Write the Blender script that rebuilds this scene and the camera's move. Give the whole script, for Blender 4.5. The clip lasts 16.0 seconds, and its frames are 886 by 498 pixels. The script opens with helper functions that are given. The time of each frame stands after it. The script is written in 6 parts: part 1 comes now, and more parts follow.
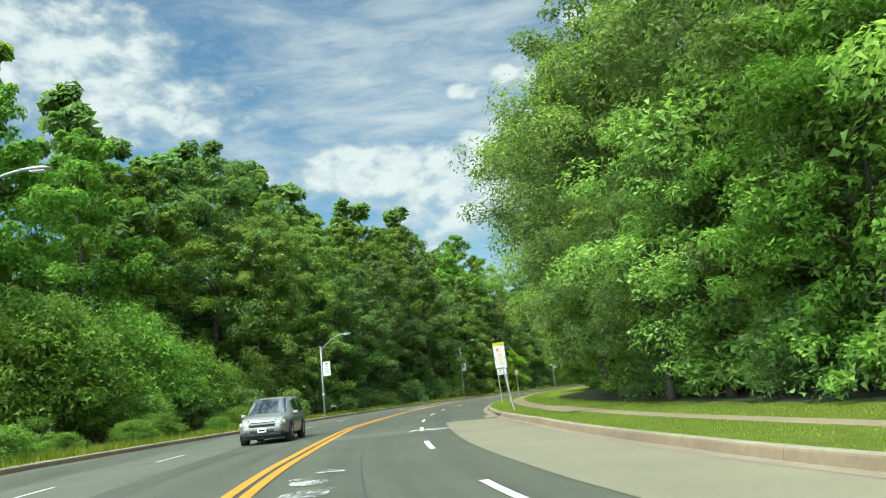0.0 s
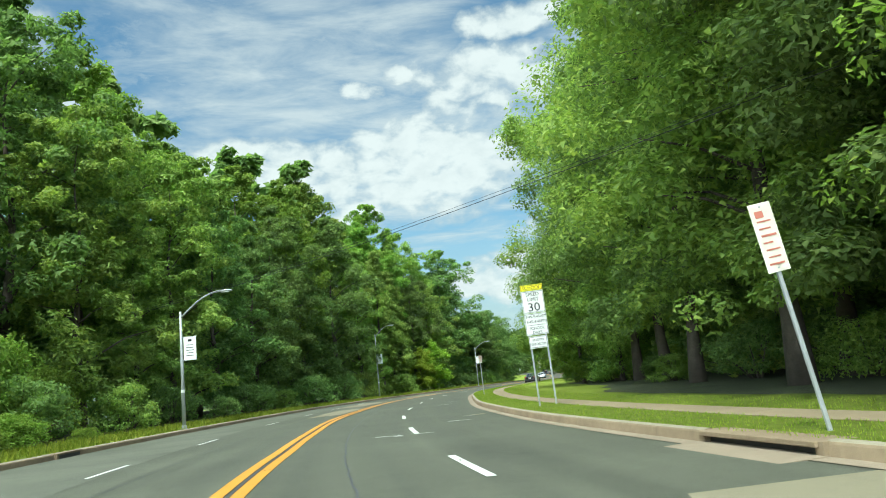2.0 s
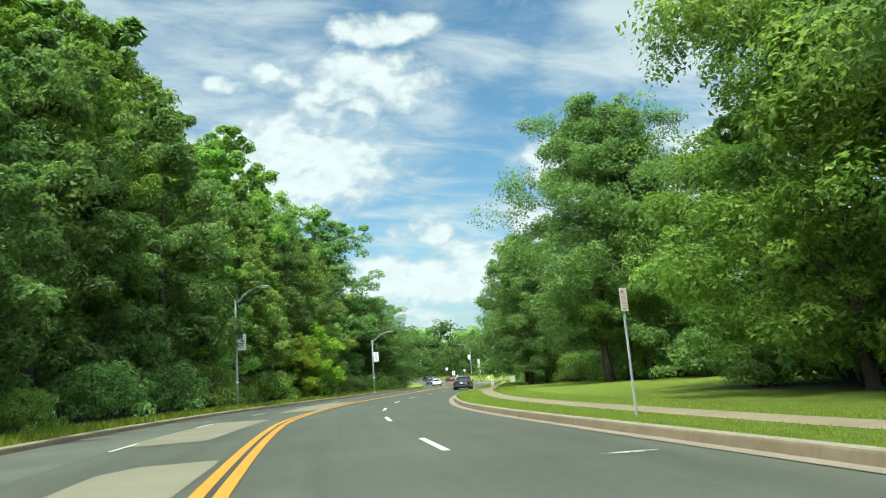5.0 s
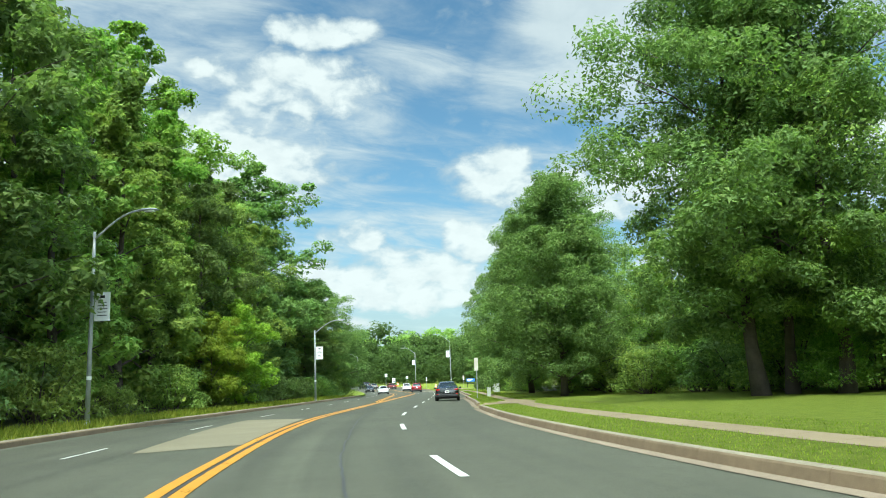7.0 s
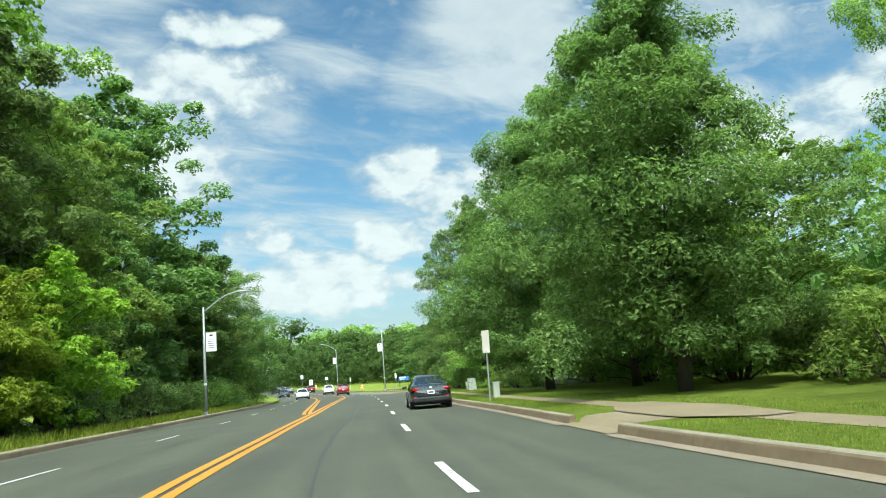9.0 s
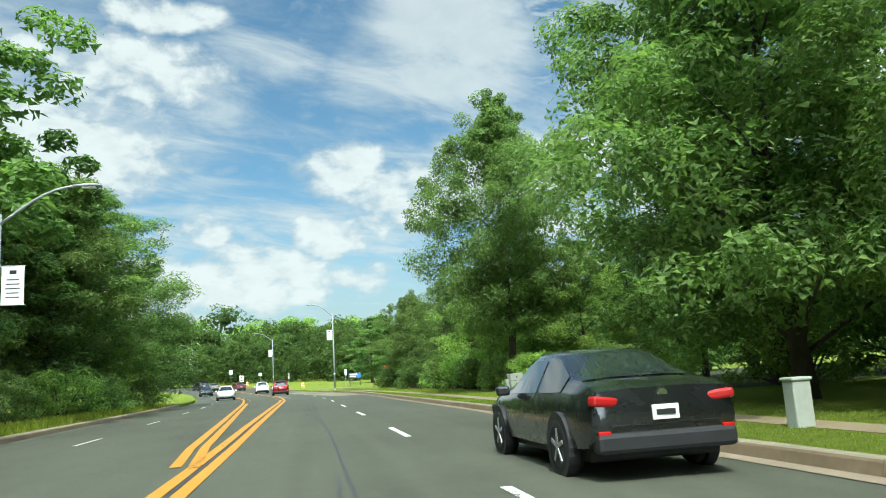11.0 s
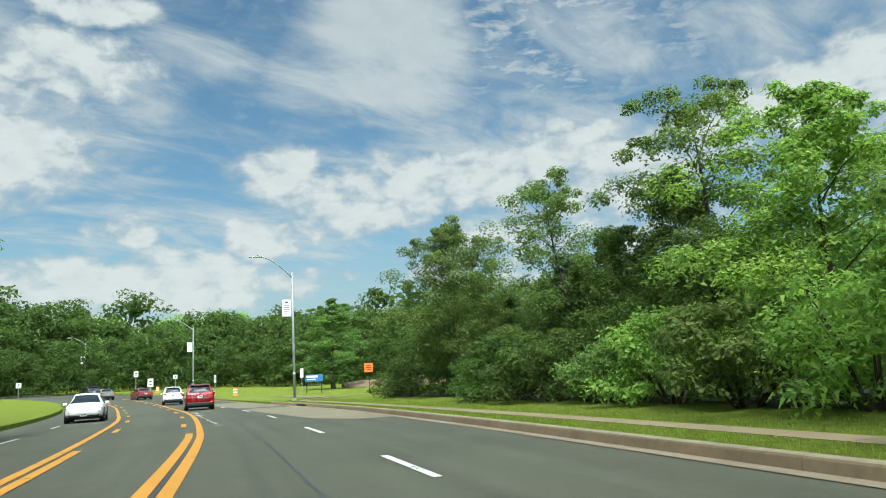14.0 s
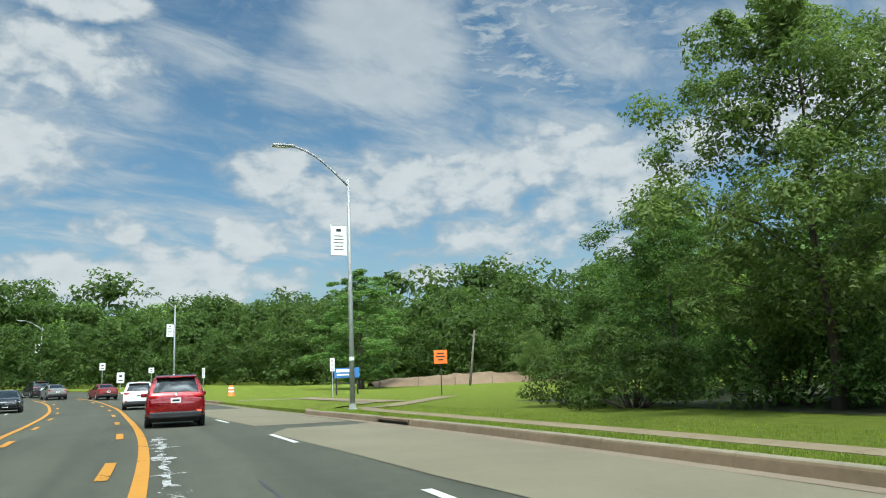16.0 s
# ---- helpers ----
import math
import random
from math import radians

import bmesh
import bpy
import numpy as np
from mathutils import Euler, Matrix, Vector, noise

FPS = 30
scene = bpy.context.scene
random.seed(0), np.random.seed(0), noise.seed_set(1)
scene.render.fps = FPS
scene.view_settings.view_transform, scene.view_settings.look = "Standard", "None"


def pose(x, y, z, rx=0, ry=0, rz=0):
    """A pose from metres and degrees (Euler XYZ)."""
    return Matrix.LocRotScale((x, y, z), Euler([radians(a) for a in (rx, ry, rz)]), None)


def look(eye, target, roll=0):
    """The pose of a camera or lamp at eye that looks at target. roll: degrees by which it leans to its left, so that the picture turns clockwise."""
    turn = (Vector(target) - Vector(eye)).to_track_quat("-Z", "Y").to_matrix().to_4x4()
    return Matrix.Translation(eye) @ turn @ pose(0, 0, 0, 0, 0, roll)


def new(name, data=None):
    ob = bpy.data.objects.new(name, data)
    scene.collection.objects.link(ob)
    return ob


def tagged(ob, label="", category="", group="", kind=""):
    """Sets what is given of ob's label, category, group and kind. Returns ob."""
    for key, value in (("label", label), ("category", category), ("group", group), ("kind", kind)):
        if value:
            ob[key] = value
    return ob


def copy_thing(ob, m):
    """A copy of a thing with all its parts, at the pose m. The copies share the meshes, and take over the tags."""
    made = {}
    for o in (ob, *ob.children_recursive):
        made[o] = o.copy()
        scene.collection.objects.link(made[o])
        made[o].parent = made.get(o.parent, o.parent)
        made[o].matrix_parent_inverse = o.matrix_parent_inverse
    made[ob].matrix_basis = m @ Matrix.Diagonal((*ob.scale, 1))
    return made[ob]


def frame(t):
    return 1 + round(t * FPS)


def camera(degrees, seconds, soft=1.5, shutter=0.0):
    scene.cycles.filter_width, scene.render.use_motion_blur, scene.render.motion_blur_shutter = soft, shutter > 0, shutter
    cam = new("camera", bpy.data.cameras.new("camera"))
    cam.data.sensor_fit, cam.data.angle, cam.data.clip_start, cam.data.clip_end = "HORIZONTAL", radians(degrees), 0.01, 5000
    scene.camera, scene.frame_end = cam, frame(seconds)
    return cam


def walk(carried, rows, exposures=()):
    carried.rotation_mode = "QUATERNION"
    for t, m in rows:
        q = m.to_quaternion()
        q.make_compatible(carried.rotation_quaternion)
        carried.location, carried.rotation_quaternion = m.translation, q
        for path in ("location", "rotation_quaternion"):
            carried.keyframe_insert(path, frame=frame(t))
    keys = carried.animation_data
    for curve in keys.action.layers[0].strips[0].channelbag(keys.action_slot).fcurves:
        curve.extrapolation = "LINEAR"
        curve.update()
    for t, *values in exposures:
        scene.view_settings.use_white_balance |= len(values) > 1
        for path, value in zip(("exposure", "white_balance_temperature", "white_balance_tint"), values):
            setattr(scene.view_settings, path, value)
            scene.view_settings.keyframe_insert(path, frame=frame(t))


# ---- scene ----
cam = camera(61.2, 16.0, soft=1.0)
# seconds, x, y, z, yaw, pitch, roll
ROWS = [
    (0.0, 0.00, -0.00, 1.26, 1.60, 10.88, 5.42),
    (0.5, -1.18, 6.40, 1.26, 0.53, 10.70, 4.49),
    (1.0, -2.31, 12.91, 1.26, -1.72, 10.61, 4.50),
    (1.5, -3.28, 19.53, 1.26, -4.48, 10.55, 5.05),
    (2.0, -3.70, 25.91, 1.23, -6.89, 10.17, 5.54),
    (2.5, -4.18, 32.87, 1.20, -9.48, 10.35, 6.88),
    (3.0, -4.39, 39.78, 1.19, -10.77, 10.23, 6.45),
    (3.5, -4.29, 46.00, 1.22, -12.31, 10.15, 6.13),
    (4.0, -4.01, 52.26, 1.21, -14.39, 9.98, 5.84),
    (6.5, -0.80, 84.24, 1.29, -22.37, 10.24, 1.92),
    (7.0, 0.62, 90.14, 1.25, -23.84, 10.26, 2.41),
    (7.5, 2.26, 96.29, 1.23, -26.28, 10.15, 3.19),
    (8.0, 4.04, 102.18, 1.26, -27.90, 9.99, 3.96),
    (8.5, 5.89, 107.98, 1.27, -29.30, 9.91, 4.48),
    (9.0, 7.83, 113.71, 1.24, -30.38, 9.84, 4.64),
    (11.5, 19.95, 143.20, 1.27, -36.49, 9.61, 3.64),
    (12.0, 22.50, 149.15, 1.27, -37.77, 9.76, 3.88),
    (12.5, 25.09, 154.67, 1.25, -38.63, 9.67, 3.70),
    (13.0, 27.73, 160.34, 1.25, -39.27, 9.60, 3.73),
    (13.5, 30.34, 166.13, 1.23, -39.80, 9.68, 3.51),
    (14.0, 32.76, 172.18, 1.26, -40.33, 9.74, 3.18),
    (14.5, 35.47, 178.12, 1.26, -40.53, 9.70, 2.84),
    (15.0, 38.21, 183.97, 1.23, -40.76, 9.84, 2.52),
    (15.5, 40.68, 190.12, 1.24, -41.01, 9.95, 2.17),
    (16.0, 43.18, 196.38, 1.23, -41.27, 9.84, 2.36),
]
walk(cam, [(t, pose(x, y, z, 90 + pitch, roll, yaw)) for t, x, y, z, yaw, pitch, roll in ROWS],
     exposures=[(0.0, 0.98, 6000, -3), (4.0, 1.10, 5950, -4), (9.0, 1.07, 5950, -2), (12.0, 1.00, 6050, -1), (13.5, 0.87, 6150, 0), (14.5, 0.65, 6000, 2), (16.0, 0.60, 5950, 4)])

# ---- sky, clouds and sun ----
SUN_AZ, SUN_EL = -146.0, 61.0      # degrees clockwise from +y, and above the horizon


def aim(az, el):
    a, e = radians(az), radians(el)
    return Vector((math.sin(a) * math.cos(e), math.cos(a) * math.cos(e), math.sin(e)))


class Nodes:
    """Short hand for node trees."""

    def __init__(self, tree):
        self.tree = tree
        tree.nodes.clear()

    def add(self, kind, ins=None):
        n = self.tree.nodes.new(kind)
        for key, val in (ins or {}).items():
            if isinstance(val, bpy.types.NodeSocket):
                self.tree.links.new(val, n.inputs[key])
            else:
                n.inputs[key].default_value = val
        return n

    def vec(self, op, ins):
        n = self.add("ShaderNodeVectorMath")
        n.operation = op
        for key, val in ins.items():
            if isinstance(val, bpy.types.NodeSocket):
                self.tree.links.new(val, n.inputs[key])
            else:
                n.inputs[key].default_value = val
        return n.outputs["Value"] if op == "DOT_PRODUCT" else n.outputs[0]

    def step(self, value, low, high, top=1.0, soft=True):
        n = self.add("ShaderNodeMapRange", {"From Min": low, "From Max": high, "To Max": top})
        n.interpolation_type = "SMOOTHSTEP" if soft else "LINEAR"
        self.tree.links.new(value, n.inputs["Value"])
        return n.outputs[0]

    def math(self, op, a, b=0.0, c=0.0, clamp=False):
        n = self.add("ShaderNodeMath")
        n.operation, n.use_clamp = op, clamp
        for i, v in enumerate((a, b, c)):
            if isinstance(v, bpy.types.NodeSocket):
                self.tree.links.new(v, n.inputs[i])
            else:
                n.inputs[i].default_value = v
        return n.outputs[0]

    def mix(self, fac, a, b, blend="MIX"):
        n = self.add("ShaderNodeMix")
        n.data_type, n.blend_type = "RGBA", blend
        for i, v in ((0, fac), (6, a), (7, b)):
            if isinstance(v, bpy.types.NodeSocket):
                self.tree.links.new(v, n.inputs[i])
            else:
                n.inputs[i].default_value = v
        return n.outputs[2]

    def ramp(self, fac, *stops):
        n = self.add("ShaderNodeValToRGB")
        e = n.color_ramp.elements
        while len(e) < len(stops):
            e.new(0.5)
        for el, (p, c) in zip(e, stops):
            el.position, el.color = p, c if len(c) == 4 else (*c, 1)
        self.tree.links.new(fac, n.inputs[0])
        return n.outputs[0]

    def noise(self, vec, scale, detail=4.0, rough=0.55, out=0, **sets):
        ins = {"Scale": scale, "Detail": detail, "Roughness": rough}
        if vec is not None:
            ins["Vector"] = vec
        ins.update(sets)
        return self.add("ShaderNodeTexNoise", ins=ins).outputs[out]

    def link(self, a, b):
        self.tree.links.new(a, b)


# Clouds: azimuth, elevation, half width, half height (degrees), weight
HEAPS_WEST = [(-29.2, 25.3, 8.1, 3.7, 0.8), (-23.4, 21.7, 7.0, 2.4, 0.8), (-20.0, 20.3, 3.2, 1.5, 0.5), (-3.8, 17.2, 9.5, 2.2, 0.9), (0.4, 14.2, 5.3, 2.6, 0.8), (-5.6, 16.7, 5.4, 1.3, 0.5),
              (7.5, 16.7, 7.4, 3.7, 1.0), (10.6, 19.2, 5.0, 1.9, 0.6), (12.8, 22.8, 6.6, 2.3, 0.85), (15.4, 26.5, 4.3, 1.1, 1.0), (2.6, 22.3, 1.8, 0.7, 0.8), (5.2, 23.3, 1.8, 0.7, 0.8),
              (17.6, 11.3, 2.2, 1.2, 0.8), (16.4, 6.2, 4.8, 2.2, 0.7), (12.1, 6.6, 6.1, 1.4, 0.5), (-2.0, 9.0, 4.0, 2.5, 0.6)]
HEAPS_MID = [(18.4, 7.4, 11.5, 2.1, 1.0), (21.7, 9.5, 5.3, 1.0, 0.8), (26.9, 11.0, 2.7, 1.8, 1.0), (28.6, 15.8, 3.4, 1.8, 1.0), (25.7, 16.0, 1.8, 1.2, 0.5), (34.0, 13.6, 5.4, 2.6, 0.9), (39.0, 14.9, 4.2, 2.7, 0.9),
             (44.2, 15.0, 4.9, 2.5, 0.9), (40.7, 12.3, 10.2, 1.7, 0.45), (41.0, 8.1, 2.8, 0.9, 0.8), (46.2, 7.1, 2.8, 0.8, 0.8), (31.0, 8.0, 4.0, 1.2, 0.5)]
HEAPS_EAST = [(49.1, 16.1, 4.0, 2.4, 0.9), (53.5, 15.8, 3.8, 2.7, 0.9), (50.6, 18.1, 1.5, 1.5, 0.8), (56.1, 13.8, 4.5, 2.6, 0.9), (51.3, 12.3, 3.3, 1.2, 0.7), (46.8, 10.3, 8.5, 2.2, 0.7), (55.0, 10.0, 8.0, 2.6, 0.6),
              (61.4, 16.4, 5.9, 1.9, 0.8), (68.0, 17.7, 6.4, 2.6, 0.9), (72.4, 18.6, 4.1, 3.0, 0.9), (71.7, 13.9, 5.3, 3.0, 0.6), (-45.0, 18.0, 9.0, 5.0, 0.8), (90.0, 18.0, 10.0, 5.0, 0.8)]
VEILS = [(37.6, 25.2, 6.2, 5.6, 0.8), (32.1, 22.7, 4.2, 3.9, 0.5), (45.4, 17.4, 11.8, 2.6, 0.4), (13.8, 13.3, 8.9, 2.6, 0.25), (64.2, 22.8, 9.4, 2.6, 0.4), (51.4, 23.5, 8.5, 4.0, 0.3), (2.2, 25.2, 9.6, 3.0, 0.4),
         (17.0, 11.9, 4.0, 2.2, 0.3), (-2.8, 24.8, 12.4, 6.0, 0.42), (22.4, 25.4, 7.5, 3.0, 0.25), (-12.6, 18.6, 7.3, 2.6, 0.32), (5.0, 15.7, 9.0, 4.8, 0.4), (11.0, 20.5, 9.5, 5.0, 0.4), (24.0, 11.0, 12.0, 3.0, 0.35)]
RIPPLES = [(-4.0, 25.2, 13.0, 5.6, 0.55), (51.0, 25.0, 9.5, 5.2, 0.9), (59.4, 23.7, 7.6, 2.6, 0.7), (2.2, 26.0, 7.0, 3.0, 0.6)]


def make_sky():
    world = bpy.data.worlds.new("sky")
    scene.world = world
    world.use_nodes = True
    g = Nodes(world.node_tree)
    way = g.add("ShaderNodeTexCoord").outputs["Generated"]
    sky = g.add("ShaderNodeTexSky")
    sky.sky_type, sky.sun_disc, sky.sun_elevation, sky.sun_rotation = "NISHITA", False, radians(SUN_EL), radians(SUN_AZ)
    sky.air_density, sky.dust_density, sky.ozone_density = 1.0, 1.0, 2.0
    sep = g.add("ShaderNodeSeparateXYZ", ins={0: way})
    up = g.math("MAXIMUM", sep.outputs[2], 0.0)
    az = g.math("MULTIPLY", g.math("ARCTAN2", sep.outputs[0], sep.outputs[1]), 180 / math.pi)
    el = g.math("MULTIPLY", g.math("ARCSINE", sep.outputs[2]), 180 / math.pi)
    plain = g.add("ShaderNodeCombineXYZ", ins={0: az, 1: el, 2: 0.0}).outputs[0]
    # the heaps' outlines are pushed about by turbulence
    wild = g.vec("MULTIPLY_ADD", {0: g.noise(plain, 0.16, 7, 0.6, out=1), 1: (3.4, 2.0, 0.0), 2: (-1.7, -1.0, 0.0)})
    bent = g.vec("ADD", {0: plain, 1: wild})

    def lobes(rows, at, wide=1.15):
        total = None
        for a, e, ra, re, w in rows:
            ra, re = ra * wide, re * wide
            d = g.vec("MULTIPLY_ADD", {0: at, 1: (1 / ra, 1 / re, 0.0), 2: (-a / ra, -e / re, 0.0)})
            one = g.step(g.vec("DOT_PRODUCT", {0: d, 1: d}), 1.7, 0.0, w)
            total = one if total is None else g.math("MAXIMUM", total, one)
        return total

    def heaps(at):
        return g.math("MAXIMUM", lobes(HEAPS_WEST, at), g.math("MAXIMUM", lobes(HEAPS_MID, at), lobes(HEAPS_EAST, at)))

    puff = g.add("ShaderNodeMapping", {"Vector": plain, "Scale": (1.0, 1.6, 1.0)}).outputs[0]
    billow = g.noise(puff, 0.38, 8, 0.54, Distortion=0.2)
    mass = g.math("ADD", heaps(bent), g.math("MULTIPLY", g.math("SUBTRACT", billow, 0.5), 1.9))
    body = g.step(mass, 0.0, 0.95)
    thick = g.step(mass, 0.35, 1.0)
    # thin high veil, streaked along the wind
    den = g.math("ADD", up, 0.16)
    flat = g.add("ShaderNodeCombineXYZ", ins={0: g.math("DIVIDE", sep.outputs[0], den), 1: g.math("DIVIDE", sep.outputs[1], den), 2: 0.0}).outputs[0]
    turn = g.add("ShaderNodeMapping", {"Vector": flat, "Rotation": (0, 0, radians(-35)), "Scale": (1.0, 2.0, 1.0)}).outputs[0]
    streak = g.noise(turn, 3.2, 7, 0.6, Distortion=0.4)
    veil = g.math("ADD", lobes(VEILS, bent), g.math("MULTIPLY", g.math("SUBTRACT", streak, 0.40), 1.8))
    veil = g.step(veil, 0.06, 0.95, 0.84)
    # rows of small rippled cloudlets
    wavy = g.add("ShaderNodeMapping", {"Vector": bent, "Rotation": (0, 0, radians(24)), "Scale": (0.34, 1.0, 1.0)}).outputs[0]
    small = g.step(g.noise(wavy, 1.15, 7, 0.6, Distortion=0.25), 0.40, 0.66, 0.85)
    veil = g.math("MAXIMUM", veil, g.math("MULTIPLY", small, lobes(RIPPLES, plain)))
    haze = g.step(up, 0.26, 0.0, 0.8)
    cover = g.math("MULTIPLY", g.math("MAXIMUM", g.math("MAXIMUM", body, veil), haze), 0.97)
    shade = g.noise(puff, 0.5, 6, 0.6)
    lit = g.math("MULTIPLY", g.math("MAXIMUM", thick, g.math("MULTIPLY", veil, 0.75)), g.math("SUBTRACT", 1.45, shade), clamp=True)
    white = g.mix(lit, (4.1, 4.45, 4.6, 1), (6.5, 6.55, 6.4, 1))
    blue = g.mix(1.0, sky.outputs[0], (0.92, 1.1, 1.03, 1), "MULTIPLY")
    # clouds and haze grow brighter towards the sun
    near = g.step(g.vec("DOT_PRODUCT", {0: way, 1: aim(SUN_AZ, SUN_EL)}), 0.30, 1.0, 70.0)
    white = g.vec("SCALE", {0: white, "Scale": g.math("ADD", near, 1.0)})
    back = g.add("ShaderNodeBackground", ins={"Color": g.mix(cover, blue, white), "Strength": 0.07})
    out = g.add("ShaderNodeOutputWorld")
    g.link(back.outputs[0], out.inputs[0])


make_sky()
sun = new("sun", bpy.data.lights.new("sun", "SUN"))
sun.data.energy, sun.data.angle, sun.data.color = 2.85, radians(1.5), (1.0, 0.95, 0.85)
sun.matrix_world = look(aim(SUN_AZ, SUN_EL) * 100, (0, 0, 0))

# ---- materials ----


def principled(name, rough=0.6, metal=0.0, spec=0.5, **more):
    m = bpy.data.materials.new(name)
    m.use_nodes = True
    g = Nodes(m.node_tree)
    b = g.add("ShaderNodeBsdfPrincipled", ins={"Roughness": rough, "Metallic": metal, "Specular IOR Level": spec, **more})
    out = g.add("ShaderNodeOutputMaterial")
    g.link(b.outputs[0], out.inputs[0])
    return m, g, b, out


def place_of(g):
    return g.add("ShaderNodeNewGeometry").outputs["Position"]


def bump(g, b, height, strength, distance):
    n = g.add("ShaderNodeBump", ins={"Height": height, "Strength": strength, "Distance": distance})
    g.link(n.outputs[0], b.inputs["Normal"])


def surface(name, dark, light, rough=0.85, scales=(0.6, 14.0), grain=120.0, relief=0.35, distance=0.01, spec=0.35, metal=0.0):
    """A rough outdoor surface: large stains, a middle mottle, fine grain and relief, in world metres."""
    m, g, b, _ = principled(name, rough, metal, spec)
    w = place_of(g)
    big = g.noise(w, scales[0], 5, 0.6)
    mid = g.noise(w, scales[1], 4, 0.6)
    fine = g.noise(w, grain, 2, 0.7)
    t = g.math("ADD", g.math("MULTIPLY", big, 0.5), g.math("ADD", g.math("MULTIPLY", mid, 0.28), g.math("MULTIPLY", fine, 0.22)))
    g.link(g.ramp(t, (0.3, dark), (0.7, light)), b.inputs["Base Color"])
    g.link(g.math("ADD", g.math("MULTIPLY", mid, 0.2), rough - 0.1), b.inputs["Roughness"])
    bump(g, b, g.math("ADD", fine, mid), relief, distance)
    return m




def road_surface():
    """Asphalt: coarse grain, large stains, and worn streaks that run along the lanes."""
    m, g, b, _ = principled("asphalt", 0.85, 0.0, 0.35)
    w = place_of(g)
    lane = g.add("ShaderNodeAttribute")
    lane.attribute_name = "lane"
    streak = g.noise(g.add("ShaderNodeMapping", {"Vector": lane.outputs["Vector"], "Scale": (0.035, 1.5, 0.0)}).outputs[0], 1.0, 5, 0.62)
    big, mid, fine = g.noise(w, 0.22, 5, 0.6), g.noise(w, 3.2, 4, 0.6), g.noise(w, 75.0, 2, 0.7)
    t = g.math("ADD", g.math("ADD", g.math("MULTIPLY", big, 0.25), g.math("MULTIPLY", streak, 0.4)), g.math("ADD", g.math("MULTIPLY", mid, 0.13), g.math("MULTIPLY", fine, 0.22)))
    g.link(g.ramp(t, (0.3, (0.0240, 0.0246, 0.0165)), (0.7, (0.0930, 0.0945, 0.0640))), b.inputs["Base Color"])
    g.link(g.math("ADD", g.math("MULTIPLY", streak, 0.25), 0.7), b.inputs["Roughness"])
    bump(g, b, g.math("ADD", fine, mid), 0.7, 0.008)
    return m


ASPHALT = road_surface()
ASPHALT_OLD = surface("asphalt_old", (0.0450, 0.0459, 0.0329), (0.1116, 0.1134, 0.0803), 0.85, (0.3, 3.0), 75.0, 0.5, 0.006)
CONCRETE = surface("road_concrete", (0.1172, 0.1028, 0.0644), (0.1890, 0.1675, 0.1065), 0.9, (0.35, 5.0), 150.0, 0.4, 0.005)
KERB = surface("kerb_concrete", (0.1118, 0.0800, 0.0467), (0.2527, 0.1870, 0.1132), 0.9, (0.5, 6.0), 90.0, 0.5, 0.01)
# Paler than KERB: wear, plus sun on the top put into the colour.
KERB_NOSE = surface("worn_kerb_top", (0.1386, 0.1184, 0.0775), (0.2541, 0.2208, 0.1519), 0.9, (0.5, 6.0), 90.0, 0.4, 0.008)
GUTTER = surface("gutter_concrete", (0.1240, 0.0952, 0.0635), (0.2405, 0.1904, 0.1316), 0.9, (0.5, 6.0), 90.0, 0.4, 0.008)
WALKWAY = surface("walkway_concrete", (0.1368, 0.1038, 0.0597), (0.2228, 0.1754, 0.1048), 0.9, (0.4, 6.0), 100.0, 0.4, 0.006)
SOIL = surface("bare_soil", (0.12, 0.0825, 0.0488), (0.225, 0.1575, 0.0975), 0.95, (0.8, 9.0), 90.0, 0.6, 0.03)
SEALANT = surface("tar_sealant", (0.028, 0.0288, 0.0296), (0.0496, 0.0504, 0.0504), 0.7, (1.0, 9.0), 120.0, 0.3, 0.004)
TARMARK = surface("oil_streak", (0.0446, 0.0454, 0.0454), (0.0662, 0.067, 0.0662), 0.75, (1.0, 9.0), 120.0, 0.3, 0.004)
IRON = surface("cast_iron", (0.04, 0.035, 0.03), (0.10, 0.08, 0.06), 0.7, (3.0, 20.0), 120.0, 0.5, 0.005, metal=0.4)
BARK = surface("bark", (0.045, 0.036, 0.028), (0.13, 0.105, 0.08), 0.95, (2.0, 14.0), 60.0, 0.9, 0.04)
POLEWOOD = surface("weathered_pole_wood", (0.078, 0.069, 0.054), (0.156, 0.138, 0.108), 0.9, (1.0, 20.0), 90.0, 0.5, 0.01)
GALV = surface("galvanised_steel", (0.272, 0.2788, 0.2788), (0.3944, 0.4012, 0.3944), 0.5, (2.0, 12.0), 80.0, 0.15, 0.003, metal=0.35)
POLEGREY = surface("grey_painted_aluminium", (0.2419, 0.2534, 0.2477), (0.3456, 0.3514, 0.3398), 0.5, (1.0, 8.0), 80.0, 0.1, 0.003, metal=0.2)
CABINET = surface("pale_green_cabinet_paint", (0.3, 0.3225, 0.27), (0.42, 0.435, 0.375), 0.55, (1.2, 10.0), 90.0, 0.1, 0.002)
SIGNBACK = surface("sign_white", (0.63, 0.63, 0.594), (0.756, 0.756, 0.72), 0.45, (2.0, 15.0), 90.0, 0.05, 0.002)
CREAM = surface("faded_cream_sign", (0.496, 0.44, 0.36), (0.64, 0.592, 0.512), 0.5, (2.0, 15.0), 90.0, 0.05, 0.002)
YELLOWSIGN = surface("fluorescent_yellow_sign", (0.80, 0.70, 0.01), (0.92, 0.84, 0.03), 0.45, (2.0, 15.0), 90.0, 0.05, 0.002)
ORANGESIGN = surface("orange_sign", (0.82, 0.13, 0.02), (0.95, 0.20, 0.03), 0.45, (2.0, 15.0), 90.0, 0.05, 0.002)
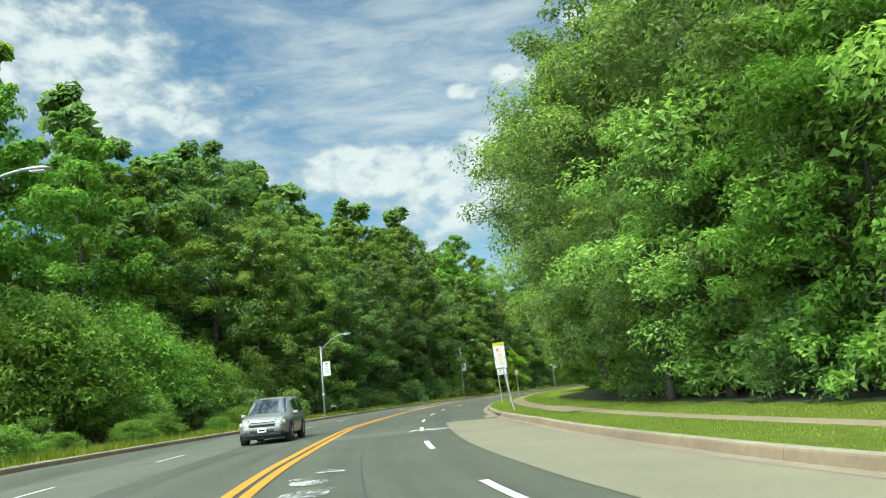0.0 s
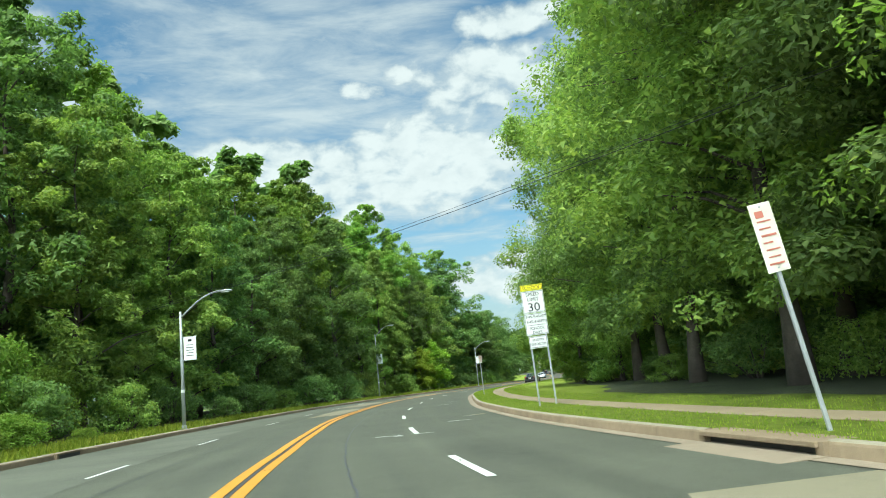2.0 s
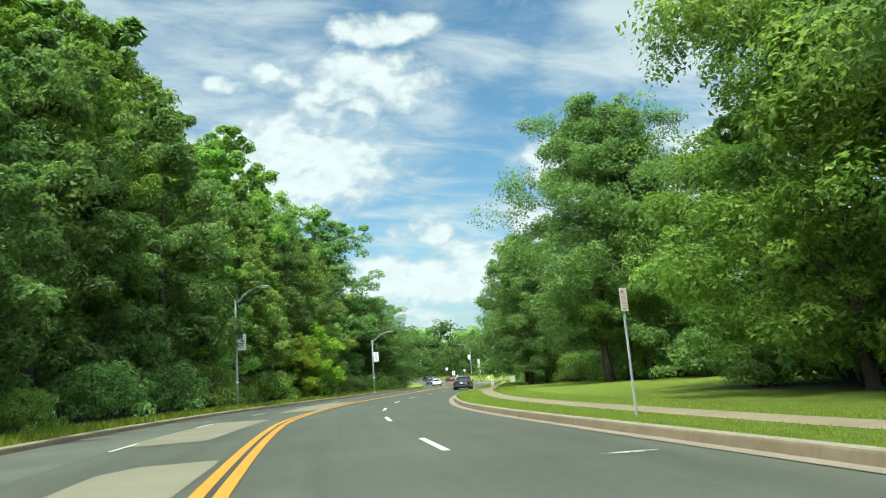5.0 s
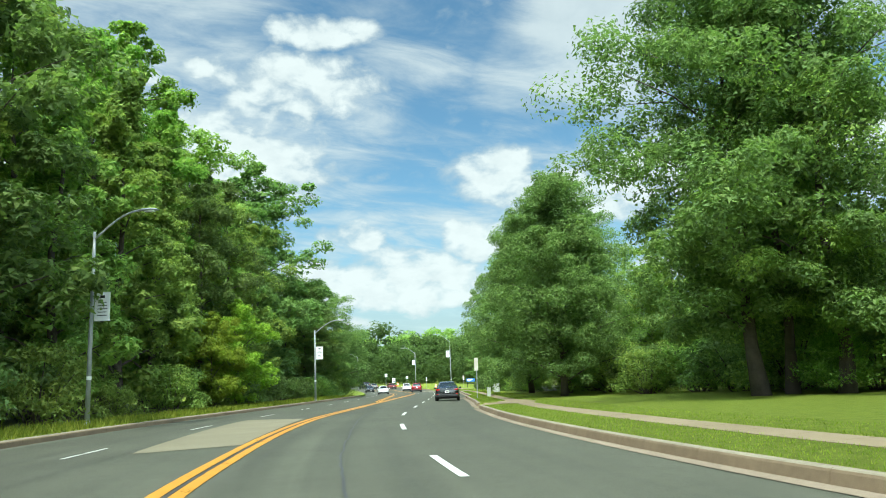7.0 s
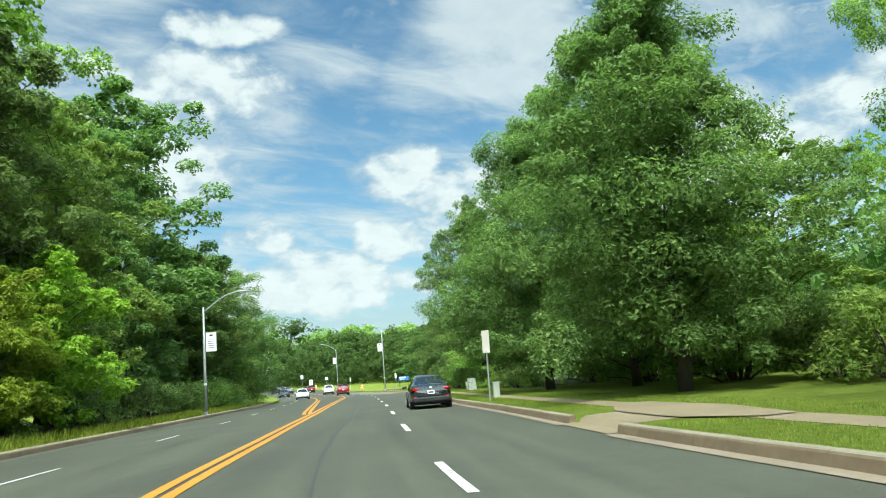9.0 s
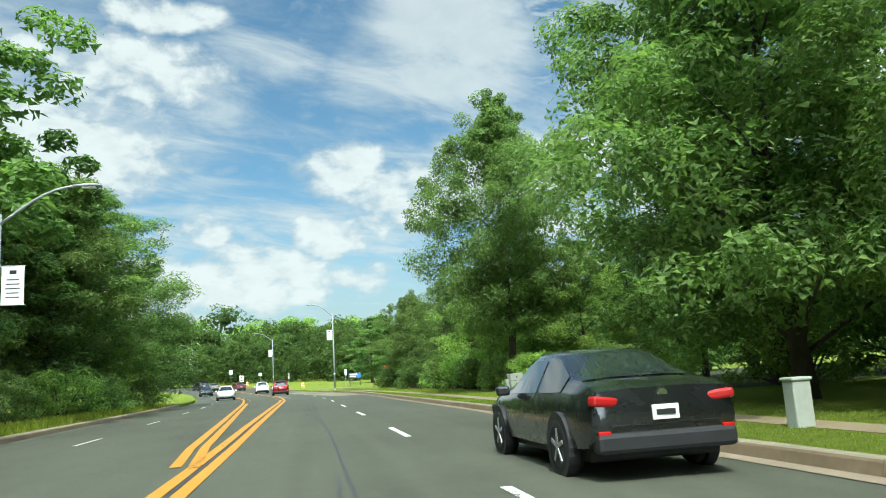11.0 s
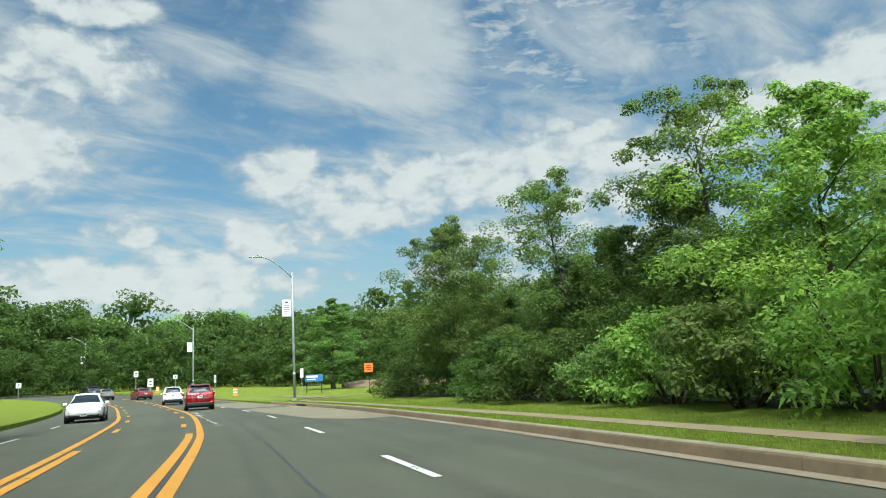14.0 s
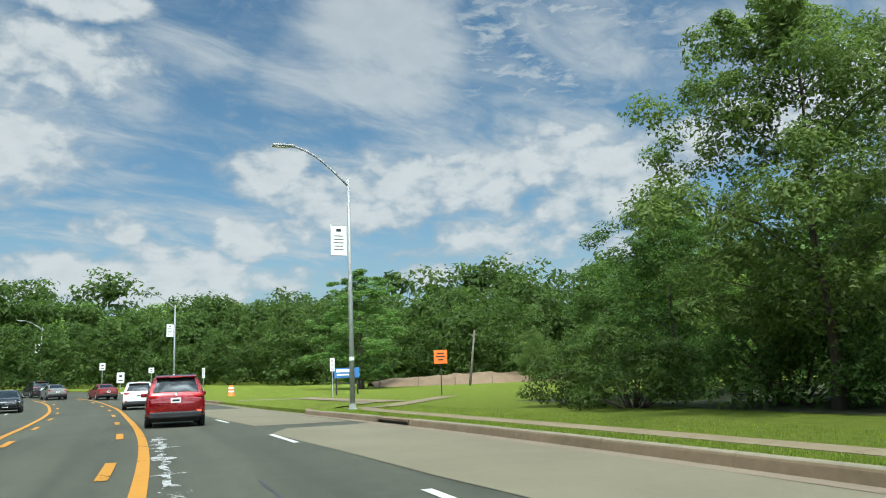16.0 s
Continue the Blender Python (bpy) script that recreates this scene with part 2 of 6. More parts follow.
BLUESIGN = surface("blue_sign", (0.028, 0.112, 0.315), (0.056, 0.175, 0.406), 0.45, (2.0, 15.0), 90.0, 0.05, 0.002)
INK = surface("black_sign_ink", (0.012, 0.012, 0.012), (0.03, 0.03, 0.03), 0.5, (2.0, 15.0), 90.0, 0.05, 0.002)
REDINK = surface("faded_red_ink", (0.34, 0.10, 0.07), (0.50, 0.18, 0.13), 0.5, (2.0, 15.0), 90.0, 0.05, 0.002)
BARRIER = surface("barrier_orange_plastic", (0.75, 0.14, 0.02), (0.9, 0.22, 0.04), 0.5, (2.0, 15.0), 90.0, 0.05, 0.002)
WIRE = surface("cable_rubber", (0.015, 0.015, 0.016), (0.03, 0.03, 0.03), 0.6)


def worn_paint(name, colour, dark, holes):
    """Road paint worn through in flakes to the asphalt below."""
    m, g, b, out = principled(name, 0.6, 0.0, 0.35)
    w = place_of(g)
    t = g.math("ADD", g.math("MULTIPLY", g.noise(w, 1.1, 5, 0.6), 0.55), g.math("MULTIPLY", g.noise(w, 16.0, 5, 0.7), 0.45))
    g.link(g.mix(g.noise(w, 5.0, 5, 0.6), (*dark, 1), (*colour, 1)), b.inputs["Base Color"])
    cut = g.step(t, holes - 0.02, holes + 0.02, soft=False)
    clear = g.add("ShaderNodeBsdfTransparent")
    mixed = g.add("ShaderNodeMixShader", ins={0: cut, 1: clear.outputs[0], 2: b.outputs[0]})
    g.link(mixed.outputs[0], out.inputs[0])
    return m


YELLOW = worn_paint("yellow_road_paint", (0.47, 0.215, 0.016), (0.34, 0.155, 0.016), 0.385)
WHITE = worn_paint("white_road_paint", (0.60, 0.60, 0.54), (0.40, 0.40, 0.36), 0.40)
WHITE_WORN = worn_paint("worn_white_road_paint", (0.42, 0.42, 0.39), (0.26, 0.26, 0.24), 0.49)


def foliage(name, dark, light, warm):
    """Leaves: each leaf and each plant differs; light comes through them."""
    m, g, b, out = principled(name, 0.62, 0.0, 0.14)
    geo = g.add("ShaderNodeNewGeometry")
    obj = g.add("ShaderNodeObjectInfo")
    t = g.math("ADD", g.math("MULTIPLY", geo.outputs["Random Per Island"], 0.55), g.math("MULTIPLY", g.noise(geo.outputs["Position"], 0.45, 3, 0.6), 0.65))
    c = g.ramp(t, (0.22, dark), (0.62, light), (0.95, warm))
    hue = g.add("ShaderNodeHueSaturation", ins={"Color": c, "Hue": g.math("ADD", 0.485, g.math("MULTIPLY", obj.outputs["Random"], 0.03)), "Value": g.math("ADD", 0.8, g.math("MULTIPLY", obj.outputs["Random"], 0.4))}).outputs[0]
    g.link(hue, b.inputs["Base Color"])
    through_leaf = g.add("ShaderNodeBsdfTranslucent", ins={"Color": g.mix(1.0, hue, (1.0, 1.14, 0.66, 1), "MULTIPLY")})
    mixed = g.add("ShaderNodeMixShader", ins={0: 0.52, 1: b.outputs[0], 2: through_leaf.outputs[0]})
    g.link(mixed.outputs[0], out.inputs[0])
    return m


LEAF = foliage("leaf_green", (0.1292, 0.1916, 0.0489), (0.2393, 0.3436, 0.0795), (0.3521, 0.4271, 0.0958))
LEAF_DARK = foliage("leaf_dark_green", (0.0903, 0.1381, 0.0466), (0.1603, 0.2384, 0.0700), (0.2216, 0.2952, 0.0856))
# Green of the far woods; on thicket plants it stands in for shade.
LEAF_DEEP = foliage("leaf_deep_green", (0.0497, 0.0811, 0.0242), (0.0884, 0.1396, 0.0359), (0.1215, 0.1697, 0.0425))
LEAF_BRIGHT = foliage("leaf_bright_green", (0.1019, 0.1737, 0.0298), (0.1890, 0.3024, 0.0485), (0.2781, 0.3663, 0.0672))
LEAF_LIME = foliage("leaf_yellow_green", (0.135, 0.210, 0.022), (0.235, 0.325, 0.033), (0.330, 0.400, 0.049))
GRASSBLADE = foliage("grass_blades", (0.1090, 0.1487, 0.0168), (0.1875, 0.2507, 0.0275), (0.3348, 0.3550, 0.0562))
LAWN = surface("lawn", (0.0864, 0.1728, 0.01694), (0.2189, 0.3802, 0.04015), 0.95, (0.35, 7.0), 160.0, 0.9, 0.04, spec=0.1)


def ground_mix():
    """Lawn with patches of leaf litter and bare earth away from the road."""
    m, g, b, _ = principled("turf_and_litter", 0.95, 0.0, 0.1)
    w = place_of(g)
    big, mid, fine = g.noise(w, 0.12, 5, 0.6), g.noise(w, 3.5, 5, 0.65), g.noise(w, 130.0, 2, 0.7)
    t = g.math("ADD", g.math("MULTIPLY", mid, 0.55), g.math("MULTIPLY", fine, 0.45))
    grass = g.ramp(t, (0.3, (0.088, 0.118, 0.015)), (0.72, (0.205, 0.250, 0.034)))
    earth = g.ramp(t, (0.3, (0.045, 0.042, 0.02)), (0.72, (0.13, 0.12, 0.05)))
    k = g.step(big, 0.66, 0.76, soft=False)
    g.link(g.mix(k, grass, earth), b.inputs["Base Color"])
    bump(g, b, g.math("ADD", fine, mid), 0.9, 0.05)
    return m


TURF = ground_mix()
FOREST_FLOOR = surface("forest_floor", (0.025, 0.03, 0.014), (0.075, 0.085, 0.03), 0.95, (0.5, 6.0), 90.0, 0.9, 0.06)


def paint(name, colour, metal=0.25, rough=0.32, coat=0.6, dirt=0.16):
    m, g, b, _ = principled(name, rough, metal, 0.5, **{"Coat Weight": coat, "Coat Roughness": 0.06})
    w = place_of(g)
    dust = g.noise(w, 2.5, 5, 0.65)
    g.link(g.mix(g.math("MULTIPLY", dust, dirt), (*colour, 1), (0.20, 0.18, 0.15, 1)), b.inputs["Base Color"])
    g.link(g.math("ADD", rough - 0.08, g.math("MULTIPLY", dust, 0.2)), b.inputs["Roughness"])
    return m


RED = paint("red_metallic_paint", (0.21, 0.001, 0.004), 0.45, 0.24, 0.7, 0.01)
DARKRED = paint("dark_red_paint", (0.20, 0.012, 0.012))
CARWHITE = paint("white_car_paint", (0.72, 0.72, 0.70), 0.0)
SILVER = paint("silver_car_paint", (0.25, 0.245, 0.215), 0.5)
CARBLACK = paint("black_car_paint", (0.008, 0.009, 0.010), 0.2, 0.25, 1.0, 0.03)
CARGREY = paint("dark_grey_car_paint", (0.045, 0.048, 0.052), 0.4)
TRIM = surface("black_plastic_trim", (0.012, 0.012, 0.013), (0.03, 0.03, 0.03), 0.6, (3.0, 20.0), 150.0, 0.1, 0.002)
TYRE = surface("tyre_rubber", (0.012, 0.012, 0.012), (0.035, 0.034, 0.032), 0.9, (4.0, 30.0), 120.0, 0.3, 0.004)
RIM = surface("alloy_rim", (0.35, 0.35, 0.36), (0.55, 0.55, 0.56), 0.35, (4.0, 30.0), 120.0, 0.05, 0.001, metal=0.8)
CHROME = surface("chrome", (0.6, 0.6, 0.6), (0.75, 0.75, 0.75), 0.15, (4.0, 30.0), 120.0, 0.02, 0.001, metal=1.0)


def plain_glossy(name, colour, rough, **more):
    m, g, b, _ = principled(name, rough, 0.0, 0.5, **more)
    w = place_of(g)
    g.link(g.mix(g.noise(w, 9.0, 4, 0.6), (*colour, 1), (*[c * 1.35 + 0.004 for c in colour], 1)), b.inputs["Base Color"])
    return m


GLASS = plain_glossy("tinted_car_glass", (0.012, 0.016, 0.017), 0.06, **{"Coat Weight": 0.5, "Coat Roughness": 0.03})
TAIL = plain_glossy("tail_lamp_red", (0.32, 0.008, 0.008), 0.12)
BRAKE = plain_glossy("lit_brake_lamp", (0.75, 0.05, 0.02), 0.2, **{"Emission Color": (1.0, 0.06, 0.02, 1), "Emission Strength": 1.6})
HEADLAMP = plain_glossy("head_lamp_lens", (0.34, 0.34, 0.31), 0.08)
LENS = plain_glossy("street_lamp_lens", (0.62, 0.62, 0.58), 0.15)

# ---- helpers for meshes ----


def as_mesh(name, verts, faces, material, parent=None, smooth=False, label=""):
    me = bpy.data.meshes.new(name)
    me.from_pydata([tuple(v) for v in verts], [], faces)
    me.materials.append(material)
    if smooth:
        me.polygons.foreach_set("use_smooth", [True] * len(me.polygons))
    ob = new(name, me)
    ob.parent = parent
    return tagged(ob, label)


def part(name, bm, material, parent, label="", smooth=False):
    """Links a bmesh as one mesh object under a thing or under a part."""
    me = bpy.data.meshes.new(name)
    bmesh.ops.recalc_face_normals(bm, faces=bm.faces)
    bm.to_mesh(me)
    bm.free()
    me.materials.append(material)
    if smooth:
        me.polygons.foreach_set("use_smooth", [True] * len(me.polygons))
    ob = new(name, me)
    ob.parent = parent
    return tagged(ob, label)


def thing(name, m, label, category, group="", kind=""):
    ob = new(name)
    ob.empty_display_size = 0.2
    ob.matrix_world = m
    return tagged(ob, label, category, group, kind)


def box(size, at=(0, 0, 0), turn=(0, 0, 0), bevel=0.0, bm=None):
    bm = bm or bmesh.new()
    r = bmesh.ops.create_cube(bm, size=1.0, matrix=pose(*at, *turn) @ Matrix.Diagonal((*size, 1)))
    if bevel:
        edges = list({e for v in r["verts"] for e in v.link_edges})
        bmesh.ops.bevel(bm, geom=edges, offset=bevel, segments=2, affect="EDGES", profile=0.5)
    return bm


def tube(points, radii, n=10, bm=None, cap=True):
    """A round tube through points, with a radius at each."""
    bm = bm or bmesh.new()
    pts = [Vector(p) for p in points]
    rings = []
    side = Vector((0, 1, 0)) if any(abs((q - p).normalized().x) > 0.85 for p, q in zip(pts, pts[1:])) else Vector((1, 0, 0))
    for i, p in enumerate(pts):
        d = (pts[min(i + 1, len(pts) - 1)] - pts[max(i - 1, 0)]).normalized()
        if abs(d.dot(side)) > 0.9:
            side = Vector((side.y, side.x, 0))
        a = (side - d * side.dot(d)).normalized()
        b = d.cross(a)
        r = radii[i] if hasattr(radii, "__len__") else radii
        rings.append([bm.verts.new(p + a * (r * math.cos(2 * math.pi * k / n)) + b * (r * math.sin(2 * math.pi * k / n))) for k in range(n)])
    for r0, r1 in zip(rings, rings[1:]):
        for k in range(n):
            bm.faces.new((r0[k], r0[(k + 1) % n], r1[(k + 1) % n], r1[k]))
    if cap:
        bm.faces.new(list(reversed(rings[0])))
        bm.faces.new(rings[-1])
    return bm


def lettering(words, height, material, parent, m, label="", width=1.0):
    """Letters in the built-in font as a thin raised mesh, centred, upright in local xz."""
    cu = bpy.data.curves.new("letters", "FONT")
    cu.body, cu.size, cu.align_x, cu.align_y, cu.extrude = words, height, "CENTER", "CENTER", 0.002
    cu.resolution_u = 3
    tmp = new("letters", cu)
    me = bpy.data.meshes.new_from_object(tmp)
    bpy.data.objects.remove(tmp)
    bpy.data.curves.remove(cu)
    me.materials.clear()
    me.materials.append(material)
    ob = new("lettering", me)
    ob.parent = parent
    ob.matrix_local = m @ pose(0, 0, 0, 90) @ Matrix.Diagonal((width, 1, 1, 1))
    return tagged(ob, label)


# ---- the road's line: the dashed line between the two right-hand lanes ----
LINE = [(7.2, -40), (4.6, -20), (2.2, 0), (0.1, 11), (-1.25, 22), (-2.15, 40), (-1.6, 58), (0.0, 72), (2.9, 90), (6.0, 103), (11.3, 118.5), (18.2, 134), (26.3, 151.5), (34.4, 169.5),
        (43.0, 189), (51.3, 210), (58.1, 231), (64.0, 251.5), (68.3, 272), (69.0, 290), (65.5, 312), (58, 335), (47, 362)]


def smooth_line(ctrl, n=12):
    c, out = np.array(ctrl, float), []
    for i in range(len(c) - 1):
        p0, p1, p2, p3 = c[max(i - 1, 0)], c[i], c[i + 1], c[min(i + 2, len(c) - 1)]
        for u in np.linspace(0, 1, n, endpoint=False):
            out.append(0.5 * (2 * p1 + (p2 - p0) * u + (2 * p0 - 5 * p1 + 4 * p2 - p3) * u * u + (3 * p1 - p0 - 3 * p2 + p3) * u ** 3))
    return np.array(out + [c[-1]])


AXIS = smooth_line(LINE)
AT = np.concatenate([[0], np.cumsum(np.linalg.norm(np.diff(AXIS, axis=0), axis=1))])
AT -= AT[np.argmin(np.abs(AXIS[:, 1]))]
S_MIN, S_MAX = float(AT[0]), float(AT[-1])


def rise(y):
    """The land climbs gently beyond the junction."""
    d = max(0.0, y - 228.0)
    return 0.00030 * min(d, 70.0) ** 2 + 0.03 * max(0.0, d - 70.0)


def along(s, o):
    """Plan position at s metres along the line and o metres to its right."""
    x, y = np.interp(s, AT, AXIS[:, 0]), np.interp(s, AT, AXIS[:, 1])
    dx = np.interp(s + 1, AT, AXIS[:, 0]) - np.interp(s - 1, AT, AXIS[:, 0])
    dy = np.interp(s + 1, AT, AXIS[:, 1]) - np.interp(s - 1, AT, AXIS[:, 1])
    l = math.hypot(dx, dy)
    return float(x + o * dy / l), float(y - o * dx / l)


def spot(s, o, z=0.0):
    x, y = along(s, o)
    return Vector((x, y, z + rise(y)))


def bearing(s):
    """The turn about z that lays a thing's +y along the road."""
    (x0, y0), (x1, y1) = along(s - 1, 0), along(s + 1, 0)
    return math.degrees(math.atan2(-(x1 - x0), y1 - y0))


def on_road(s, o, z=0.0, turn=0.0):
    p = spot(s, o, z)
    return pose(p.x, p.y, p.z, 0, 0, bearing(s) + turn)


def fval(v, s):
    return v(s) if callable(v) else v


def ribbon(s0, s1, rows, step=1.5):
    """Lofts rows of (offset, height), either of which may depend on s, along the road."""
    n = max(2, int((s1 - s0) / step) + 1)
    verts, faces, k = [], [], len(rows)
    for s in np.linspace(s0, s1, n):
        for o, z in rows:
            verts.append(spot(s, fval(o, s), fval(z, s)))
    for i in range(n - 1):
        for j in range(k - 1):
            a = i * k + j
            faces.append((a, a + 1, a + k + 1, a + k))
    return verts, faces


def ease(s, *stops):
    xs, ys = zip(*stops)
    return float(np.interp(s, xs, ys))


def left_edge(s):
    return ease(s, (-40, -14.0), (28, -13.7), (46, -11.8), (62, -11.2), (400, -11.3))


def bulge(s):
    """How far the kerb strays from its line, out into the lane at the drains."""
    return ease(s, (8, -0.1), (25, 0.0), (33, -0.2), (40, -0.25), (47, -0.3), (58, -0.15), (75, -0.1), (95, -0.2), (115, -0.1), (122, -0.05), (128, -0.2), (140, -0.15),
                (152, -0.4), (159, -0.4), (163, 0.05), (175, 0.0), (184, -0.1), (210, 0.15), (236, 0.0))


# ---- ground, road, kerbs ----
KZ = 0.178
left_rows = [(-75, 0.5), (-60, 0.35), (-45, 0.25), (-30, 0.2), (-22, 0.18), (lambda s: left_edge(s) - 3.0, 0.19), (lambda s: left_edge(s) - 0.12, KZ), (lambda s: left_edge(s) - 0.10, -0.12)]
right_rows = [(lambda s: 3.83 + bulge(s), -0.12), (lambda s: 3.85 + bulge(s), lambda s: ease(s, (127.9, KZ), (128.4, -0.03), (131.4, -0.03), (131.9, KZ))), (5.3, 0.19), (6.0, 0.2), (7.2, 0.21), (12, 0.24), (20, 0.28), (32, 0.3), (50, 0.4), (75, 0.6)]


def make_ground():
    v, f = ribbon(S_MIN, 232, left_rows + right_rows, 0.8)
    # beyond the junction the same sheet goes on
    v2, f2 = ribbon(232, S_MAX, left_rows + right_rows, 3.0)
    n = len(v)
    v += v2
    f += [tuple(i + n for i in q) for q in f2]
    ob = as_mesh("ground", v, f, TURF)
    return tagged(ob, "green lawn and verge turf with patches of leaf litter", "ground", kind="structure")


make_ground()
far = as_mesh("backdrop", [(-1600, -1600, -0.6), (1600, -1600, -0.6), (1600, 1600, -0.6), (-1600, 1600, -0.6)], [(0, 1, 2, 3)], FOREST_FLOOR)
tagged(far, "dark wooded land out to the horizon", "land", kind="structure")
v, f = ribbon(S_MIN, S_MAX, [(lambda s: left_edge(s) + 0.15, 0.0), (-9, 0.02), (-3.65, 0.05), (0, 0.03), (3.35, 0.0), (lambda s: 3.76 + bulge(s), 0.0)], 1.5)
road = as_mesh("road", v, f, ASPHALT, smooth=True)
lane = road.data.attributes.new("lane", "FLOAT_VECTOR", "POINT")
for i, q in enumerate(np.linspace(S_MIN, S_MAX, len(v) // 6)):
    for j, o in enumerate((left_edge(q), -9, -3.65, 0, 3.35, 3.76)):
        lane.data[6 * i + j].vector = (q, o, 0.0)
tagged(road, "worn dark grey asphalt road with faded patches", "road", kind="structure")


def crown_z(o):
    return float(np.interp(o, (-11.2, -9, -3.65, 0, 3.35), (0.0, 0.02, 0.05, 0.03, 0.0)))


def flat_on_road(name, s0, s1, o0, o1, material, lift=0.006, step=1.5, parent=None):
    """A thin sheet on the road between two offsets."""
    mids = [(lambda s, k=k: fval(o0, s) + (fval(o1, s) - fval(o0, s)) * k / 4, lambda s, k=k: crown_z(fval(o0, s) + (fval(o1, s) - fval(o0, s)) * k / 4) + lift) for k in range(5)]
    v, f = ribbon(s0, s1, mids, step)
    return as_mesh(name, v, f, material, parent)


def patch(name, material, corners, lift, label):
    """A many-sided sheet on the road, from (s, o) corners of its two sides."""
    (sa, oa0, oa1), *rest = corners
    ss = [c[0] for c in corners]
    ob = flat_on_road(name, ss[0], ss[-1], lambda s: float(np.interp(s, ss, [c[1] for c in corners])), lambda s: float(np.interp(s, ss, [c[2] for c in corners])), material, lift, 0.3)
    return tagged(ob, label, "road surface", kind="structure")


patch("concrete_lane", CONCRETE, [(-39, 1.1, 3.44), (8, 1.0, 3.4), (23, 0.95, 3.4), (32.4, 1.0, 3.25), (33.0, 1.2, 3.2)], 0.007, "pale worn concrete lane beside the kerb")
patch("old_strip", ASPHALT_OLD, [(25.9, -3.4, 0.62), (26.6, -3.5, 0.62), (28.4, -3.5, 0.6), (28.8, -3.0, 0.3)], 0.006, "pale worn strip of old paving across the lane")
patch("paint_patch", WHITE_WORN, [(26.9, -0.5, 0.2), (27.1, -0.5, 1.05), (28.2, -0.3, 1.1), (28.4, 0.2, 0.9)], 0.013, "ragged worn white paint patch on the asphalt")
patch("old_lane", ASPHALT_OLD, [(-39, -13.6, -6.4), (30, -13.6, -6.4), (55, -12.4, -7.0), (92, -11.1, -7.6), (104, -11.1, -8.4)], 0.004, "older paler grey asphalt lane by the far kerb")
patch("concrete_patch", CONCRETE, [(68.8, -5.8, -5.5), (69.4, -5.8, -4.0), (79.2, -5.9, -3.95), (80.2, -5.4, -4.0)], 0.009, "pale concrete repair patch in the oncoming lane")
patch("concrete_patch", CONCRETE, [(87, -7.6, -5.4), (87.5, -7.6, -5.2), (99.0, -7.55, -4.9), (100.2, -7.5, -7.2)], 0.009, "pale concrete repair patch in the oncoming lane")
patch("concrete_patch", CONCRETE, [(107.8, -6.2, -5.9), (108.6, -6.3, -3.98), (116, -6.7, -4.05), (123.4, -7.1, -4.25), (124.8, -7.1, -6.6)], 0.009, "pale concrete repair patch in the oncoming lane")
patch("concrete_lane", CONCRETE, [(204.5, 2.2, 3.5), (207, 1.1, 3.54), (214, 0.5, 3.56), (224.5, 0.05, 3.5), (226.8, 0.9, 3.5)], 0.009, "pale concrete pavement patch beside the kerb")
patch("concrete_lane", CONCRETE, [(229, 0.35, 3.36), (235, 0.2, 3.36), (246, 0.2, 3.36), (250, 1.2, 3.36)], 0.009, "pale concrete pavement patch at the side street")


def dash_row(name, centres, o, length, width, material, lift=0.012, group="", label=""):
    for c in centres:
        ob = flat_on_road(name, c - length / 2, c + length / 2, o - width / 2, o + width / 2, material, lift, 0.75)
        tagged(ob, label, "road marking", group, "structure")


dash_row("lane_dash", [9.3, 19.4, 28.4, 37.4, 47.3, 57.3, 68.2, 80, 91.7, 102.0, 113.7, 124.4, 135.4, 146.4, 157.4, 168.2, 178.2, 189.2, 199.6, 211.2, 222.6, 234, 245, 256, 267], 0.0, 3.25, 0.135, WHITE, group="lane dashes", label="white lane dash painted on the asphalt")
for c in [8.0, 16.8, 25.4, 34.0, 44.0, 53.0] + [65.5 + 10.8 * k for k in range(19)]:
    o = ease(c, (12, -8.6), (25, -8.1), (44, -6.95), (55, -6.7), (85, -7.4), (108, -7.5), (131, -7.5), (173, -8.1), (205, -8.7), (240, -9.2))
    dash_row("lane_dash", [c], o, 2.8, 0.11, WHITE, group="far lane dashes", label="thin white lane dash in the oncoming lanes")


def long_line(name, s0, s1, o, width, material, label):
    ob = flat_on_road(name, s0, s1, lambda s: fval(o, s) - width / 2, lambda s: fval(o, s) + width / 2, material, 0.012, 1.0)
    return tagged(ob, label, "road marking", kind="structure")


def near_yellow(s):
    return ease(s, (-40, -3.6), (12, -3.48), (20, -3.26), (28, -3.27), (36, -3.34), (44, -3.14), (52, -3.12), (64, -3.3), (75, -3.5), (94, -3.8), (105, -3.7), (125, -3.72), (150, -3.72), (165, -3.68), (188, -3.4), (200, -3.12), (214, -3.15), (245, -3.1), (300, -3.0))


def far_yellow(s):
    return ease(s, (150, -3.8), (157, -4.35), (164, -4.65), (190, -5.65), (208, -6.1), (232, -6.6), (300, -6.8))


